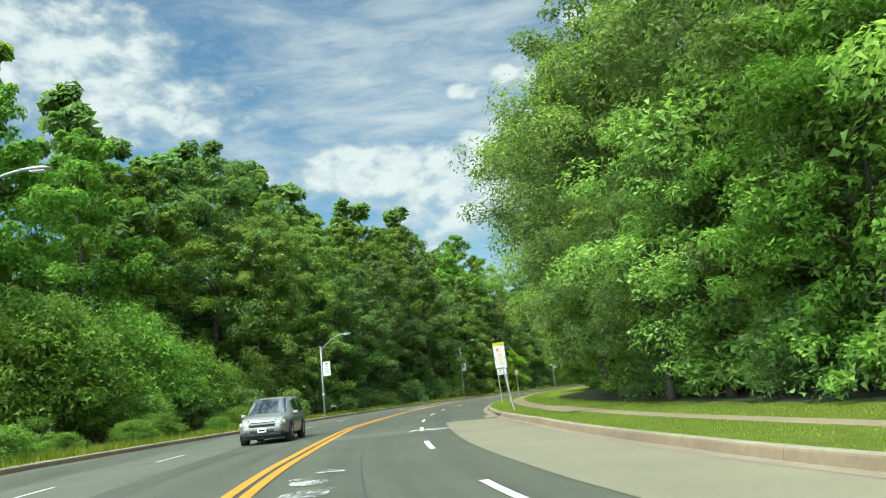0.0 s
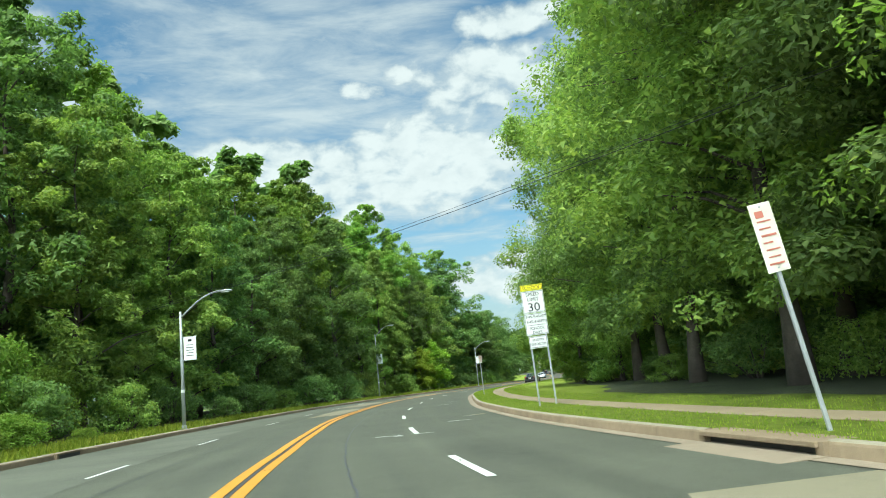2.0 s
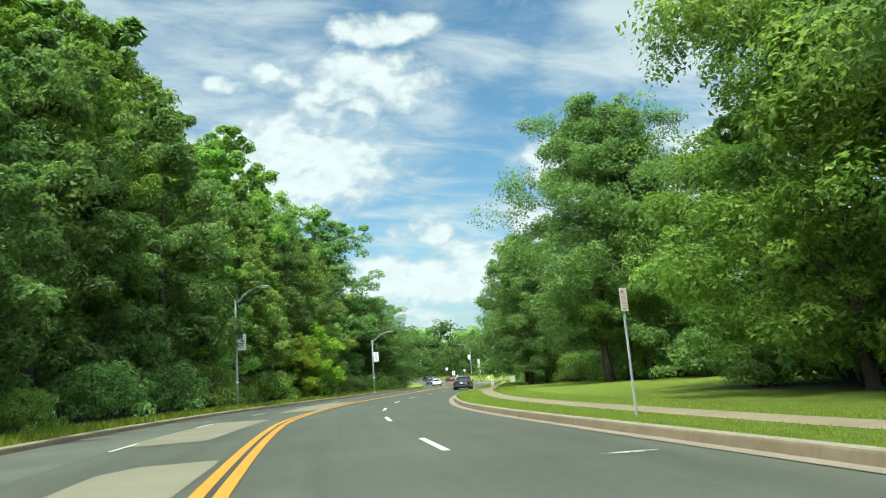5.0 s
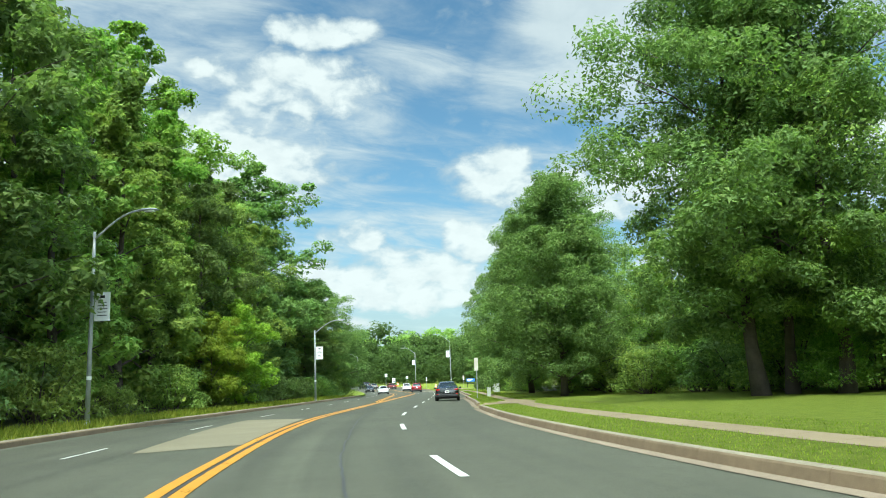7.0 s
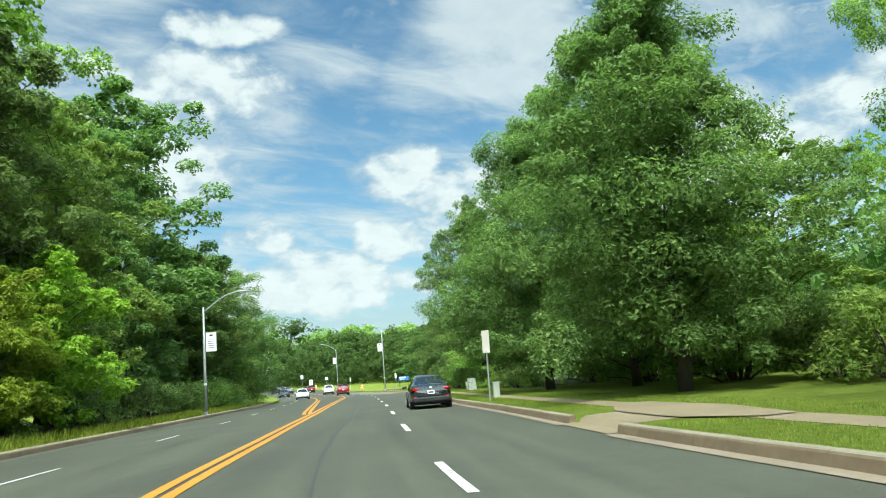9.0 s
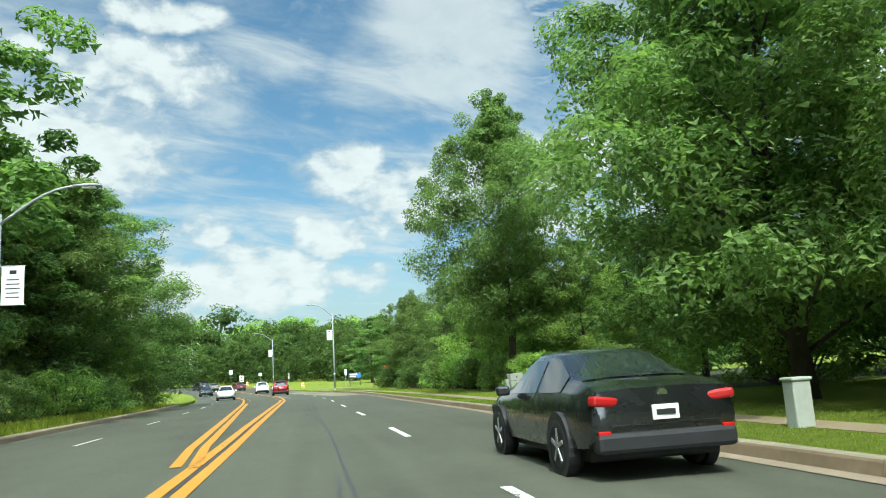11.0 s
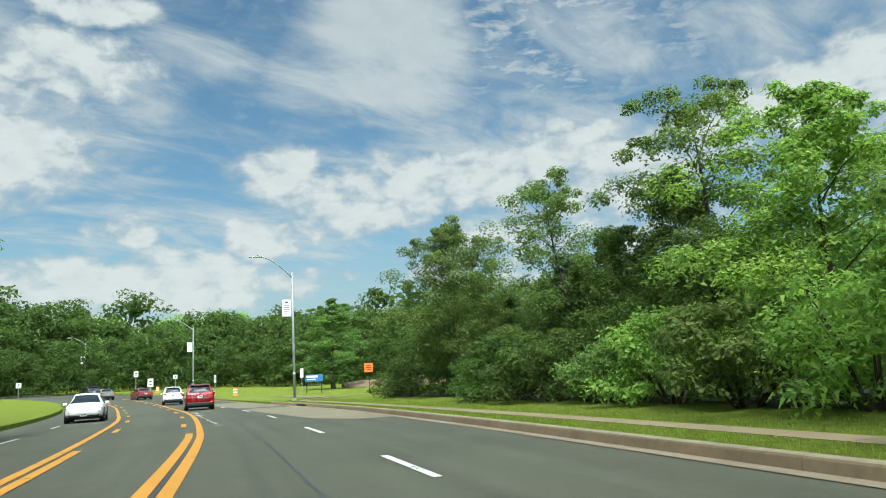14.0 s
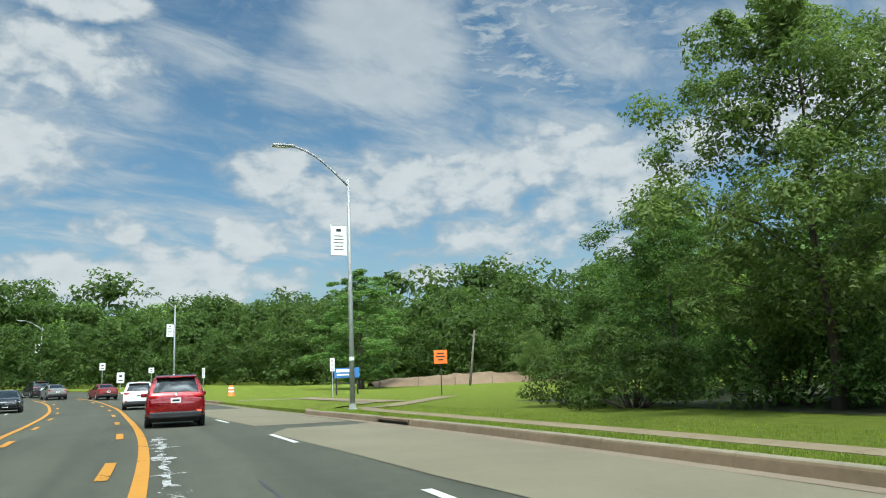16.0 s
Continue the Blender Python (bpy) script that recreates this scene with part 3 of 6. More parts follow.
for d in (-0.15, 0.15):
    long_line("yellow_line", S_MIN + 2, 202 if d < 0 else 290, lambda s, d=d: near_yellow(s) + d, 0.2, YELLOW, "solid yellow centre line, worn at the edges")
    long_line("yellow_line", 153, 290 if d < 0 else 198, lambda s, d=d: far_yellow(s) + d, 0.2, YELLOW, "solid yellow line edging the turning lane")
tagged(flat_on_road("centre_seam", S_MIN + 2, 196, lambda s: near_yellow(s) - 0.035, lambda s: near_yellow(s) + 0.035, SEALANT, 0.009, 1.0), "dark tar seam between the yellow lines", "road seam", kind="structure")
for k in range(9):
    c = 207.8 + k * 9.8
    for fn, d in ((near_yellow, -0.36), (far_yellow, 0.36)):
        ob = flat_on_road("yellow_dash", c - 1.4, c + 1.4, lambda s, fn=fn, d=d: fn(s) + d - 0.09, lambda s, fn=fn, d=d: fn(s) + d + 0.09, YELLOW, 0.012, 0.7)
        tagged(ob, "broken yellow dash beside the solid line", "road marking", "turn lane dashes", "structure")


def wiggle(seed, o, amp, scale):
    return lambda s: o + amp * noise.noise(Vector((s * scale, seed * 7.3, 0.0)))


# sealed cracks and streaks that run with the lanes
for i, (s0, s1, o, w) in enumerate([(2, 74, -1.75, 0.035), (78, 150, -1.7, 0.04), (140, 215, -1.55, 0.05), (10, 60, -5.6, 0.03)]):
    mid = wiggle(i + 1, o, 0.26, 0.045)
    fine = wiggle(i + 31, 0, 0.05, 1.3)
    ob = flat_on_road("sealed_crack", s0, s1, lambda s, m=mid, fn=fine: m(s) + fn(s) - w / 2, lambda s, m=mid, fn=fine: m(s) + fn(s) + w / 2, SEALANT, 0.005, 0.25)
    tagged(ob, "thin dark sealed crack along the lane", "road crack", "sealed cracks", "structure")


def blotch(name, s, o, length, width, material, seed, label, turn=0.0, lift=0.013):
    """A ragged patch of paint on the road."""
    rnd = random.Random(seed)
    p = spot(s, o, crown_z(o) + lift)
    n, ring = 22, []
    for k in range(n):
        a = 2 * math.pi * k / n
        r = 1 - 0.22 * rnd.random() - 0.16 * math.sin(3 * a + seed)
        ring.append((width / 2 * r * math.cos(a), length / 2 * r * math.sin(a), 0))
    ob = as_mesh(name, ring, [tuple(range(n))], material)
    ob.matrix_world = pose(p.x, p.y, p.z, 0, 0, bearing(s) + turn)
    return tagged(ob, label, "road marking", kind="structure")


for i, (s, o, l, w, tn) in enumerate([(13.2, -2.5, 1.5, 0.7, 20), (11.6, -2.4, 1.2, 0.8, -15), (14.8, -2.2, 0.8, 0.5, 30), (45.7, -0.5, 1.5, 0.3, 8), (45.8, -0.4, 1.8, 0.26, 80), (50.5, 1.6, 0.25, 0.9, 5),
                                     (53.4, 2.3, 0.25, 0.6, 0), (70.4, 2.2, 1.4, 0.26, 82), (75.9, 2.25, 0.9, 0.24, 80)]):
    blotch("paint_mark", s, o, l, w, WHITE_WORN, i, "ragged worn white paint mark on the asphalt", tn)
for i in range(22):
    rnd = random.Random(400 + i)
    s = 206.3 + i * 0.92
    o = ease(s, (206, -2.3), (214, -2.62), (220, -2.7), (227, -2.55)) + 0.07 * (rnd.random() - 0.5)
    big = i in (0, 9, 14, 18, 20)
    blotch("paint_mark", s, o, (0.55 + 0.75 * rnd.random()) * (1.2 if big else 1), 0.13 + 0.10 * rnd.random() + (0.26 if big else 0), WHITE_WORN, 500 + i, "spilled white paint splash on the asphalt", 12 * (rnd.random() - 0.5))
    if i in (1, 11, 17):
        blotch("paint_mark", s, o + (-0.35 if i == 1 else 0.06), 0.14, 0.75, WHITE_WORN, 600 + i, "spilled white paint splash on the asphalt", 14)
blotch("drain_grate", 61.8, 2.5, 0.3, 0.36, IRON, 79, "rusty iron drain grate in the asphalt", 0)
blotch("iron_cover", 53.7, 2.6, 0.62, 0.78, CONCRETE, 77, "round pale manhole cover in the asphalt", 0)

# kerbs: sections with open joints, a gutter pan at their foot
def kerb_section(name, s0, s1, side, parent, low=False):
    """One cast kerb section with rounded nose, from a profile of (offset, height)."""
    top = 0.045 if low else KZ + 0.012
    if side > 0:
        prof = [(3.70, 0.0), (3.73, top - 0.045), (3.745, top - 0.015), (3.775, top), (3.88, top + 0.004), (3.90, -0.1)]
        rows = [(lambda s, o=o: o + bulge(s), z) for o, z in prof]
    else:
        prof = [(0.12, 0.0), (0.1, top - 0.045), (0.085, top - 0.015), (0.055, top), (-0.24, top + 0.012), (-0.26, -0.1)]
        rows = [(lambda s, o=o: left_edge(s) + o, z) for o, z in prof]
    v, f = ribbon(s0 + 0.006, s1 - 0.006, rows, 1.0)
    k, n = len(rows), len(v)
    f += [tuple(range(k)), tuple(reversed(range(n - k, n)))]
    ob = as_mesh(name, v, f, KERB, parent)
    ob.data.materials.append(KERB_NOSE)
    for i in range(2 if side > 0 else 3, n - k - (n // k - 1), k - 1):
        for j in (0, 1) if side > 0 else (0,):   # the rounded nose and top are pale from wear and painted-in sun
            ob.data.polygons[i + j].material_index = 1
    return ob


def kerb_run(name, s0, s1, side, label):
    run = tagged(new(name), label, "kerb", kind="structure")
    n = max(1, round((s1 - s0) / 3.05))
    for k in range(n):
        kerb_section("kerb_section", s0 + (s1 - s0) * k / n, s0 + (s1 - s0) * (k + 1) / n, side, run)
    return run


for name, a, b in (("kerb_1", -6.0, 34.2), ("kerb_2", 37.0, 128.2), ("kerb_3", 131.6, 155.6), ("kerb_4", 158.4, 224.4), ("kerb_5", 227.2, 236.5)):
    kerb_run(name, a, b, 1, "stained tan concrete kerb with open joints")
kerb_run("kerb_left", 10.0, 205.0, -1, "stained concrete kerb edged with weeds")
for a, b in ((-30, 128.2), (131.6, 236.5)):
    v, f = ribbon(a, b, [(lambda s: 3.42 + bulge(s), 0.012), (lambda s: 3.55 + bulge(s), 0.009), (lambda s: 3.72 + bulge(s), 0.014)], 1.5)
    tagged(as_mesh("gutter", v, f, GUTTER), "tan concrete gutter pan at the kerb's foot", "gutter", kind="structure")
v, f = ribbon(5, 205, [(lambda s: left_edge(s) + 0.1, 0.012), (lambda s: left_edge(s) + 0.5, 0.012)], 1.5)
tagged(as_mesh("gutter", v, f, ASPHALT_OLD), "grey gutter pan along the far kerb", "gutter", kind="structure")
v, f = ribbon(128.2, 131.6, [(3.34, 0.018), (3.70, 0.05), (3.93, 0.168), (5.0, 0.205), (5.9, 0.232)], 0.8)
tagged(as_mesh("kerb_ramp", v, f, WALKWAY), "tan concrete kerb ramp down to the road", "ramp", kind="structure")


def storm_inlet(s, label):
    """A kerb inlet: lid slab, dark throat, side walls, apron."""
    root = thing("storm_drain", on_road(s, 3.9 + bulge(s)), label, "storm drain", "storm drains")
    part("lid", box((0.75, 2.7, 0.07), (0.1, 0, 0.145), bevel=0.012), KERB, root)
    part("throat", box((0.1, 2.5, 0.17), (-0.09, 0, 0.03)), INK, root, "dark open throat")
    for y in (-1.36, 1.36):
        part("side_wall", box((0.62, 0.16, 0.2), (0.08, y, 0.08), bevel=0.01), KERB, root)
    part("apron", box((0.75, 2.9, 0.03), (-0.52, 0, -0.001), (0, -2.0, 0), bevel=0.005), GUTTER, root)
    return root


storm_inlet(35.6, "concrete storm drain inlet with a dark open throat in the kerb")
storm_inlet(157.0, "concrete storm drain inlet with a dark open throat in the kerb")
def side_inlet(s):
    """A low drain slot let into the far kerb."""
    root = thing("storm_drain", on_road(s, left_edge(s) + 0.1), "low dark drain slot in the stained far kerb", "storm drain", "storm drains")
    part("throat", box((0.09, 1.7, 0.12), (0.005, 0, 0.068)), INK, root, "dark open throat")
    part("lid", box((0.4, 2.0, 0.06), (-0.14, 0, 0.168), bevel=0.012), KERB, root)
    for y in (-0.93, 0.93):
        part("side_wall", box((0.12, 0.16, 0.14), (0.0, y, 0.07), bevel=0.01), KERB, root)
    return root


side_inlet(53.2)
storm_inlet(225.8, "concrete storm drain inlet with a dark open throat in the kerb")

def land_z(o):
    return float(np.interp(o, (3.85, 6.0, 7.2, 12, 20, 32, 50), (KZ, 0.2, 0.21, 0.24, 0.28, 0.3, 0.4)))


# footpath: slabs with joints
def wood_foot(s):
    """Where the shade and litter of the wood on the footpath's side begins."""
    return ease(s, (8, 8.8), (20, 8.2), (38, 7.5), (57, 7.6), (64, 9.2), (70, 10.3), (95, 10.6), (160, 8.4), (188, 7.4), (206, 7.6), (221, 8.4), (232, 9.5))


def path_o(s):
    return ease(s, (-20, 6.3), (14, 6.0), (37, 5.55), (60, 5.6), (76, 5.5), (94, 5.75), (112, 5.95), (124, 5.8), (134, 5.65), (150, 5.35), (165, 5.3), (186, 5.2), (211, 5.0), (222, 5.0), (232, 5.2), (240, 7.0))


def make_path():
    run = tagged(new("footpath"), "narrow tan concrete footpath through the grass", "footpath", kind="structure")
    s = -6.0
    while s < 235:
        e = s + 1.5
        w = ease(s, (24, 0.3), (32, 0.45), (130, 0.45), (145, 0.36), (180, 0.32), (205, 0.26), (222, 0.3))
        v, f = ribbon(s + 0.008, e - 0.008, [(lambda q: path_o(q) - w, 0.12), (lambda q: path_o(q) - w, land_z(path_o(s) - w) + 0.008), (lambda q: path_o(q) + w, land_z(path_o(s) + w) + 0.012), (lambda q: path_o(q) + w, 0.12)], 0.75)
        k, n = 4, len(v)
        f += [(0, 1, 2, 3), (n - 1, n - 2, n - 3, n - 4)]
        as_mesh("slab", v, f, WALKWAY, run)
        s = e
    return run


make_path()


def land_patch(name, s0, s1, oa, ob_, lift, material, label, category, kind="structure"):
    rows = [(lambda s, k=k: fval(oa, s) + (fval(ob_, s) - fval(oa, s)) * k / 6, lambda s, k=k: land_z(fval(oa, s) + (fval(ob_, s) - fval(oa, s)) * k / 6) + lift) for k in range(7)]
    v, f = ribbon(s0, s1, rows, 0.7)
    return tagged(as_mesh(name, v, f, material), label, category, kind=kind)


land_patch("bare_pad", 26.5, 34, lambda s: 4.9 + 0.3 * noise.noise((s * 0.6, 0, 0)) + max(0, (s - 31)) * 0.3, lambda s: 6.1 + 0.2 * noise.noise((s * 0.6, 3, 0)), 0.032, WALKWAY, "bare tan pad of packed gravel by the footpath", "pad")
land_patch("ramp_landing", 126.6, 134.0, lambda s: ease(s, (126.6, 5.5), (128.2, 4.6), (131.6, 4.6), (134.0, 5.4)), lambda s: ease(s, (126.6, 6.1), (130, 6.6), (134.0, 6.3)), 0.03, WALKWAY, "tan concrete landing at the kerb ramp", "landing")
land_patch("side_path", 234, 244, lambda s: 5.6 + (s - 234) * 0.75, lambda s: 7.0 + (s - 234) * 0.75, 0.03, WALKWAY, "tan concrete path curving off over the lawn", "footpath")
# the side drive's apron, with a curved kerb return on either hand
def apron_reach(s):
    return ease(s, (236.5, 5.2), (240, 8.0), (252, 9.5), (258, 8.5), (260, 5.0))


v, f = ribbon(236.5, 260, [(3.3, 0.012), (3.75, 0.02), (lambda s: 0.5 * (4 + apron_reach(s)), 0.13), (apron_reach, 0.245)], 0.8)
tagged(as_mesh("drive_apron", v, f, CONCRETE), "pale concrete apron of a side drive", "driveway", kind="structure")


def kerb_return(name, pts, label):
    """A curved kerb swept through (s, o) places."""
    c = [spot(a, b) for a, b in pts]
    verts, faces = [], []
    prof = [(-0.02, -0.05), (0.0, KZ - 0.02), (0.03, KZ + 0.012), (0.22, KZ + 0.016), (0.24, -0.05)]
    for i, p in enumerate(c):
        d = (c[min(i + 1, len(c) - 1)] - c[max(i - 1, 0)]).normalized()
        nrm = Vector((d.y, -d.x, 0))
        verts += [p + nrm * o + Vector((0, 0, z)) for o, z in prof]
    k = len(prof)
    for i in range(len(c) - 1):
        faces += [(i * k + j, i * k + j + 1, (i + 1) * k + j + 1, (i + 1) * k + j) for j in range(k - 1)]
    faces += [tuple(range(k)), tuple(reversed(range(len(verts) - k, len(verts))))]
    tagged(as_mesh(name, verts, faces, KERB), label, "kerb", kind="structure")


kerb_return("kerb_return", [(236.4, 3.76), (237.8, 4.0), (239.0, 4.8), (239.8, 6.0), (240.2, 7.6)], "curved concrete kerb at the drive's mouth")
v, f = ribbon(260, 300, [(3.34, 0.0), (3.72, 0.01), (3.75, KZ), (4.0, KZ + 0.01)], 1.5)
tagged(as_mesh("kerb_beyond", v, f, KERB), "concrete kerb beyond the side drive", "kerb", kind="structure")
land_patch("cross_path", 240, 258, lambda s: 8.2, lambda s: 9.8, 0.04, WALKWAY, "tan concrete footpath across the drive", "footpath")
# litter sheets, coloured dark for the shade under the trees as well
land_patch("forest_bed", 8, 92, lambda s: wood_foot(s) + 0.8 + 0.5 * noise.noise((s * 0.3, 1, 0)), lambda s: 38, 0.012, FOREST_FLOOR, "leaf litter under the roadside trees, their shade in its colour", "forest floor")
land_patch("forest_bed", 162, 232, lambda s: wood_foot(s) + 1.6 + 0.4 * noise.noise((s * 0.3, 5, 0)), lambda s: 32, 0.012, FOREST_FLOOR, "leaf litter under the roadside thicket, its shade in the colour", "forest floor")


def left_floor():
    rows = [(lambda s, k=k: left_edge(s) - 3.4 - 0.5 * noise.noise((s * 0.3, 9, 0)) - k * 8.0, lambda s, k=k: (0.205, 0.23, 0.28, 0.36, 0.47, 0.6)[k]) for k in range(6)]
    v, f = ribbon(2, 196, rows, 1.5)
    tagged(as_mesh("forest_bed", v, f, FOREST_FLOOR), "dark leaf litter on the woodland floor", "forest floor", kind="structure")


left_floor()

# ---- plants ----


def leaf_cloud(rng, centres, radii, per, size, squash=0.55, up=0.55):
    """Pointed leaf sprays over the upper shells of many clumps: vertices and faces."""
    n = len(centres) * per
    c = np.repeat(centres, per, axis=0)
    r = np.repeat(radii, per)[:, None]
    d = rng.normal(size=(n, 3))
    d[:, 2] += 0.35
    d /= np.linalg.norm(d, axis=1)[:, None]
    p = c + d * r * (0.5 + 0.5 * rng.random((n, 1))) * np.array([1, 1, squash])
    nrm = d * 0.65 + np.array([0, 0, up]) + rng.normal(size=(n, 3)) * 0.36
    nrm /= np.linalg.norm(nrm, axis=1)[:, None]
    a = np.cross(nrm, rng.normal(size=(n, 3)))
    a /= np.linalg.norm(a, axis=1)[:, None] + 1e-9
    b = np.cross(nrm, a)
    l = size * (0.6 + 0.8 * rng.random((n, 1)))
    w = l * (0.5 + 0.25 * rng.random((n, 1)))
    droop = np.array([0, 0, -0.18]) * l
    v = np.stack([p + b * w * 0.5 - a * l * 0.4, p + a * l * 0.6 + droop, p - b * w * 0.5 - a * l * (0.2 + 0.3 * rng.random((n, 1)))], axis=1).reshape(-1, 3)
    return v, np.arange(3 * n).reshape(-1, 3)


def quads(name, v, f, material, parent=None):
    me = bpy.data.meshes.new(name)
    me.vertices.add(len(v))
    me.vertices.foreach_set("co", v.astype(np.float32).ravel())
    me.loops.add(f.size)
    me.loops.foreach_set("vertex_index", f.astype(np.int32).ravel())
    k = f.shape[1]
    me.polygons.add(len(f))
    me.polygons.foreach_set("loop_start", np.arange(0, f.size, k, dtype=np.int32))
    me.update(calc_edges=True)
    me.materials.append(material)
    ob = new(name, me)
    ob.parent = parent
    return ob


def envelope(u, shape):
    """Crown radius, 0 to 1, at u of its height."""
    if shape == "round":
        return np.sqrt(np.clip(1 - (2 * u - 0.9) ** 2, 0.04, 1))
    if shape == "cone":
        return np.clip(1.05 - u, 0.06, 1) ** 0.8 * np.clip(u * 6 + 0.45, 0, 1)
    if shape == "spire":
        return np.clip(1.05 - u, 0.05, 1) ** 0.48 * np.clip(u * 2.6 + 0.58, 0, 1)
    if shape == "wall":
        return np.where(u < 0.72, 0.92, 0.92 * np.sqrt(np.clip(1 - ((u - 0.72) / 0.3) ** 2, 0.03, 1)))
    return np.clip(np.sin(np.pi * np.clip(u * 0.86 + 0.1, 0, 1)), 0.05, 1) ** 0.7


def make_tree(seed, height, radius, base, clumps, per, leaf, material, shape="egg", bark=BARK, clump=0.23, airy=0.35, trunk=0.0125, label="", name="tree", limbs=16, lean=0.0):
    """A tapered trunk with limbs and a crown of leaf clumps; stands at the origin until it is placed."""
    rng = np.random.default_rng(seed)
    root = thing(name, Matrix(), label, "tree")
    # boughs: flat sprays of leaf clumps that stand apart, drooping outwards
    boughs = max(8, clumps // 6)
    u = (np.arange(boughs) + rng.random(boughs)) / boughs
    ang = np.arange(boughs) * 2.39996 + rng.normal(size=boughs) * 0.5
    lump = 1 + 0.16 * np.sin(ang * 3 + seed) + 0.12 * np.sin(ang * 5 + u * 9 + seed * 2)
    reach = radius * envelope(u, shape) * lump * (airy + (1 - airy) * rng.random(boughs) ** 0.35) * 1.1
    span = radius * (0.25 + 0.17 * rng.random(boughs)) * (0.5 + 0.5 * envelope(u, shape))
    mid = np.maximum(reach - span * 0.6, 0.0)
    cz = base + (height - base) * u * 0.98
    cen = np.stack([mid * np.cos(ang) + lean * cz, mid * np.sin(ang), cz], axis=1)
    k = np.repeat(np.arange(boughs), 6)
    out = (rng.random(len(k)) * 2 - 1) * span[k]
    side = (rng.random(len(k)) * 2 - 1) * span[k] * 0.8 * np.sqrt(np.clip(1 - (out / span[k]) ** 2, 0.1, 1))
    ca, sa = np.cos(ang[k]), np.sin(ang[k])
    sub = cen[k] + np.stack([out * ca - side * sa, out * sa + side * ca, -0.2 * out + rng.normal(size=len(k)) * span[k] * 0.26], axis=1)
    crad = span * 1.4
    v, f = leaf_cloud(rng, sub, span[k] * (0.34 + 0.28 * rng.random(len(k))), per, leaf, squash=0.72)
    # a thin inner crown that closes most of the gaps
    n = clumps // 3
    iu, ia = rng.random(n), rng.random(n) * 2 * np.pi
    ir = radius * envelope(iu, shape) * 0.62 * np.sqrt(rng.random(n))
    iz = base + (height - base) * iu * 0.9
    v2, f2 = leaf_cloud(rng, np.stack([ir * np.cos(ia) + lean * iz, ir * np.sin(ia), iz], axis=1), np.full(n, radius * 0.19), per // 2, leaf * 1.35)
    f = np.concatenate([f, f2 + len(v)])
    v = np.concatenate([v, v2])
    quads("crown", v, f, material, root)
    bm = bmesh.new()
    r0 = height * trunk
    top = base + (height - base) * 0.8
    spine = [Vector((lean * z + 0.25 * r0 * math.sin(z * 0.7 + seed) * 2, 0.3 * r0 * math.cos(z * 0.6 + seed) * 2, z)) for z in np.linspace(-0.1, top, 9)]
    rr = [r0 * (1.5 if i == 0 else 1.08 - 0.98 * i / 8) for i in range(9)]
    tube(spine, rr, 9, bm)
    order = np.argsort(-crad)[:limbs]
    for i in order:
        c = Vector(cen[i])
        zz = max(base * 0.55, min(top * 0.97, c.z - 0.45 * math.hypot(c.x, c.y)))
        k = zz / top * 8
        a = spine[int(k)].lerp(spine[min(int(k) + 1, 8)], k - int(k))
        m = a.lerp(c, 0.5) + Vector((0, 0, 0.08 * (c - a).length))
        t = max(0.03, r0 * 0.34 * (1 - 0.6 * zz / top))
        tube([a, m, c], [t, t * 0.65, t * 0.25], 5, bm, cap=False)
    part("trunk", bm, bark, root, smooth=True)
    return root


def make_bush(seed, height, radius, clumps, per, leaf, material, label, name="bush"):
    rng = np.random.default_rng(seed)
    root = thing(name, Matrix(), label, "bush")
    ang, u = rng.random(clumps) * 2 * np.pi, rng.random(clumps)
    rad = radius * np.sqrt(rng.random(clumps)) * np.sqrt(np.clip(1 - (u * 0.9) ** 2, 0.1, 1))
    cen = np.stack([rad * np.cos(ang), rad * np.sin(ang), height * (0.12 + 0.78 * u)], axis=1)
    crad = (0.25 + height * 0.13) * (0.7 + 0.7 * rng.random(clumps))
    v, f = leaf_cloud(rng, cen, crad, per, leaf)
    quads("foliage", v, f, material, root)
    bm = bmesh.new()
    for i in range(0, clumps, max(1, clumps // 14)):
        c = Vector(cen[i])
        tube([Vector((c.x * 0.15, c.y * 0.15, -0.05)), c * 0.6 + Vector((0, 0, 0.1)), c], [0.05, 0.03, 0.012], 5, bm, cap=False)
    part("stem", bm, BARK, root)
    return root


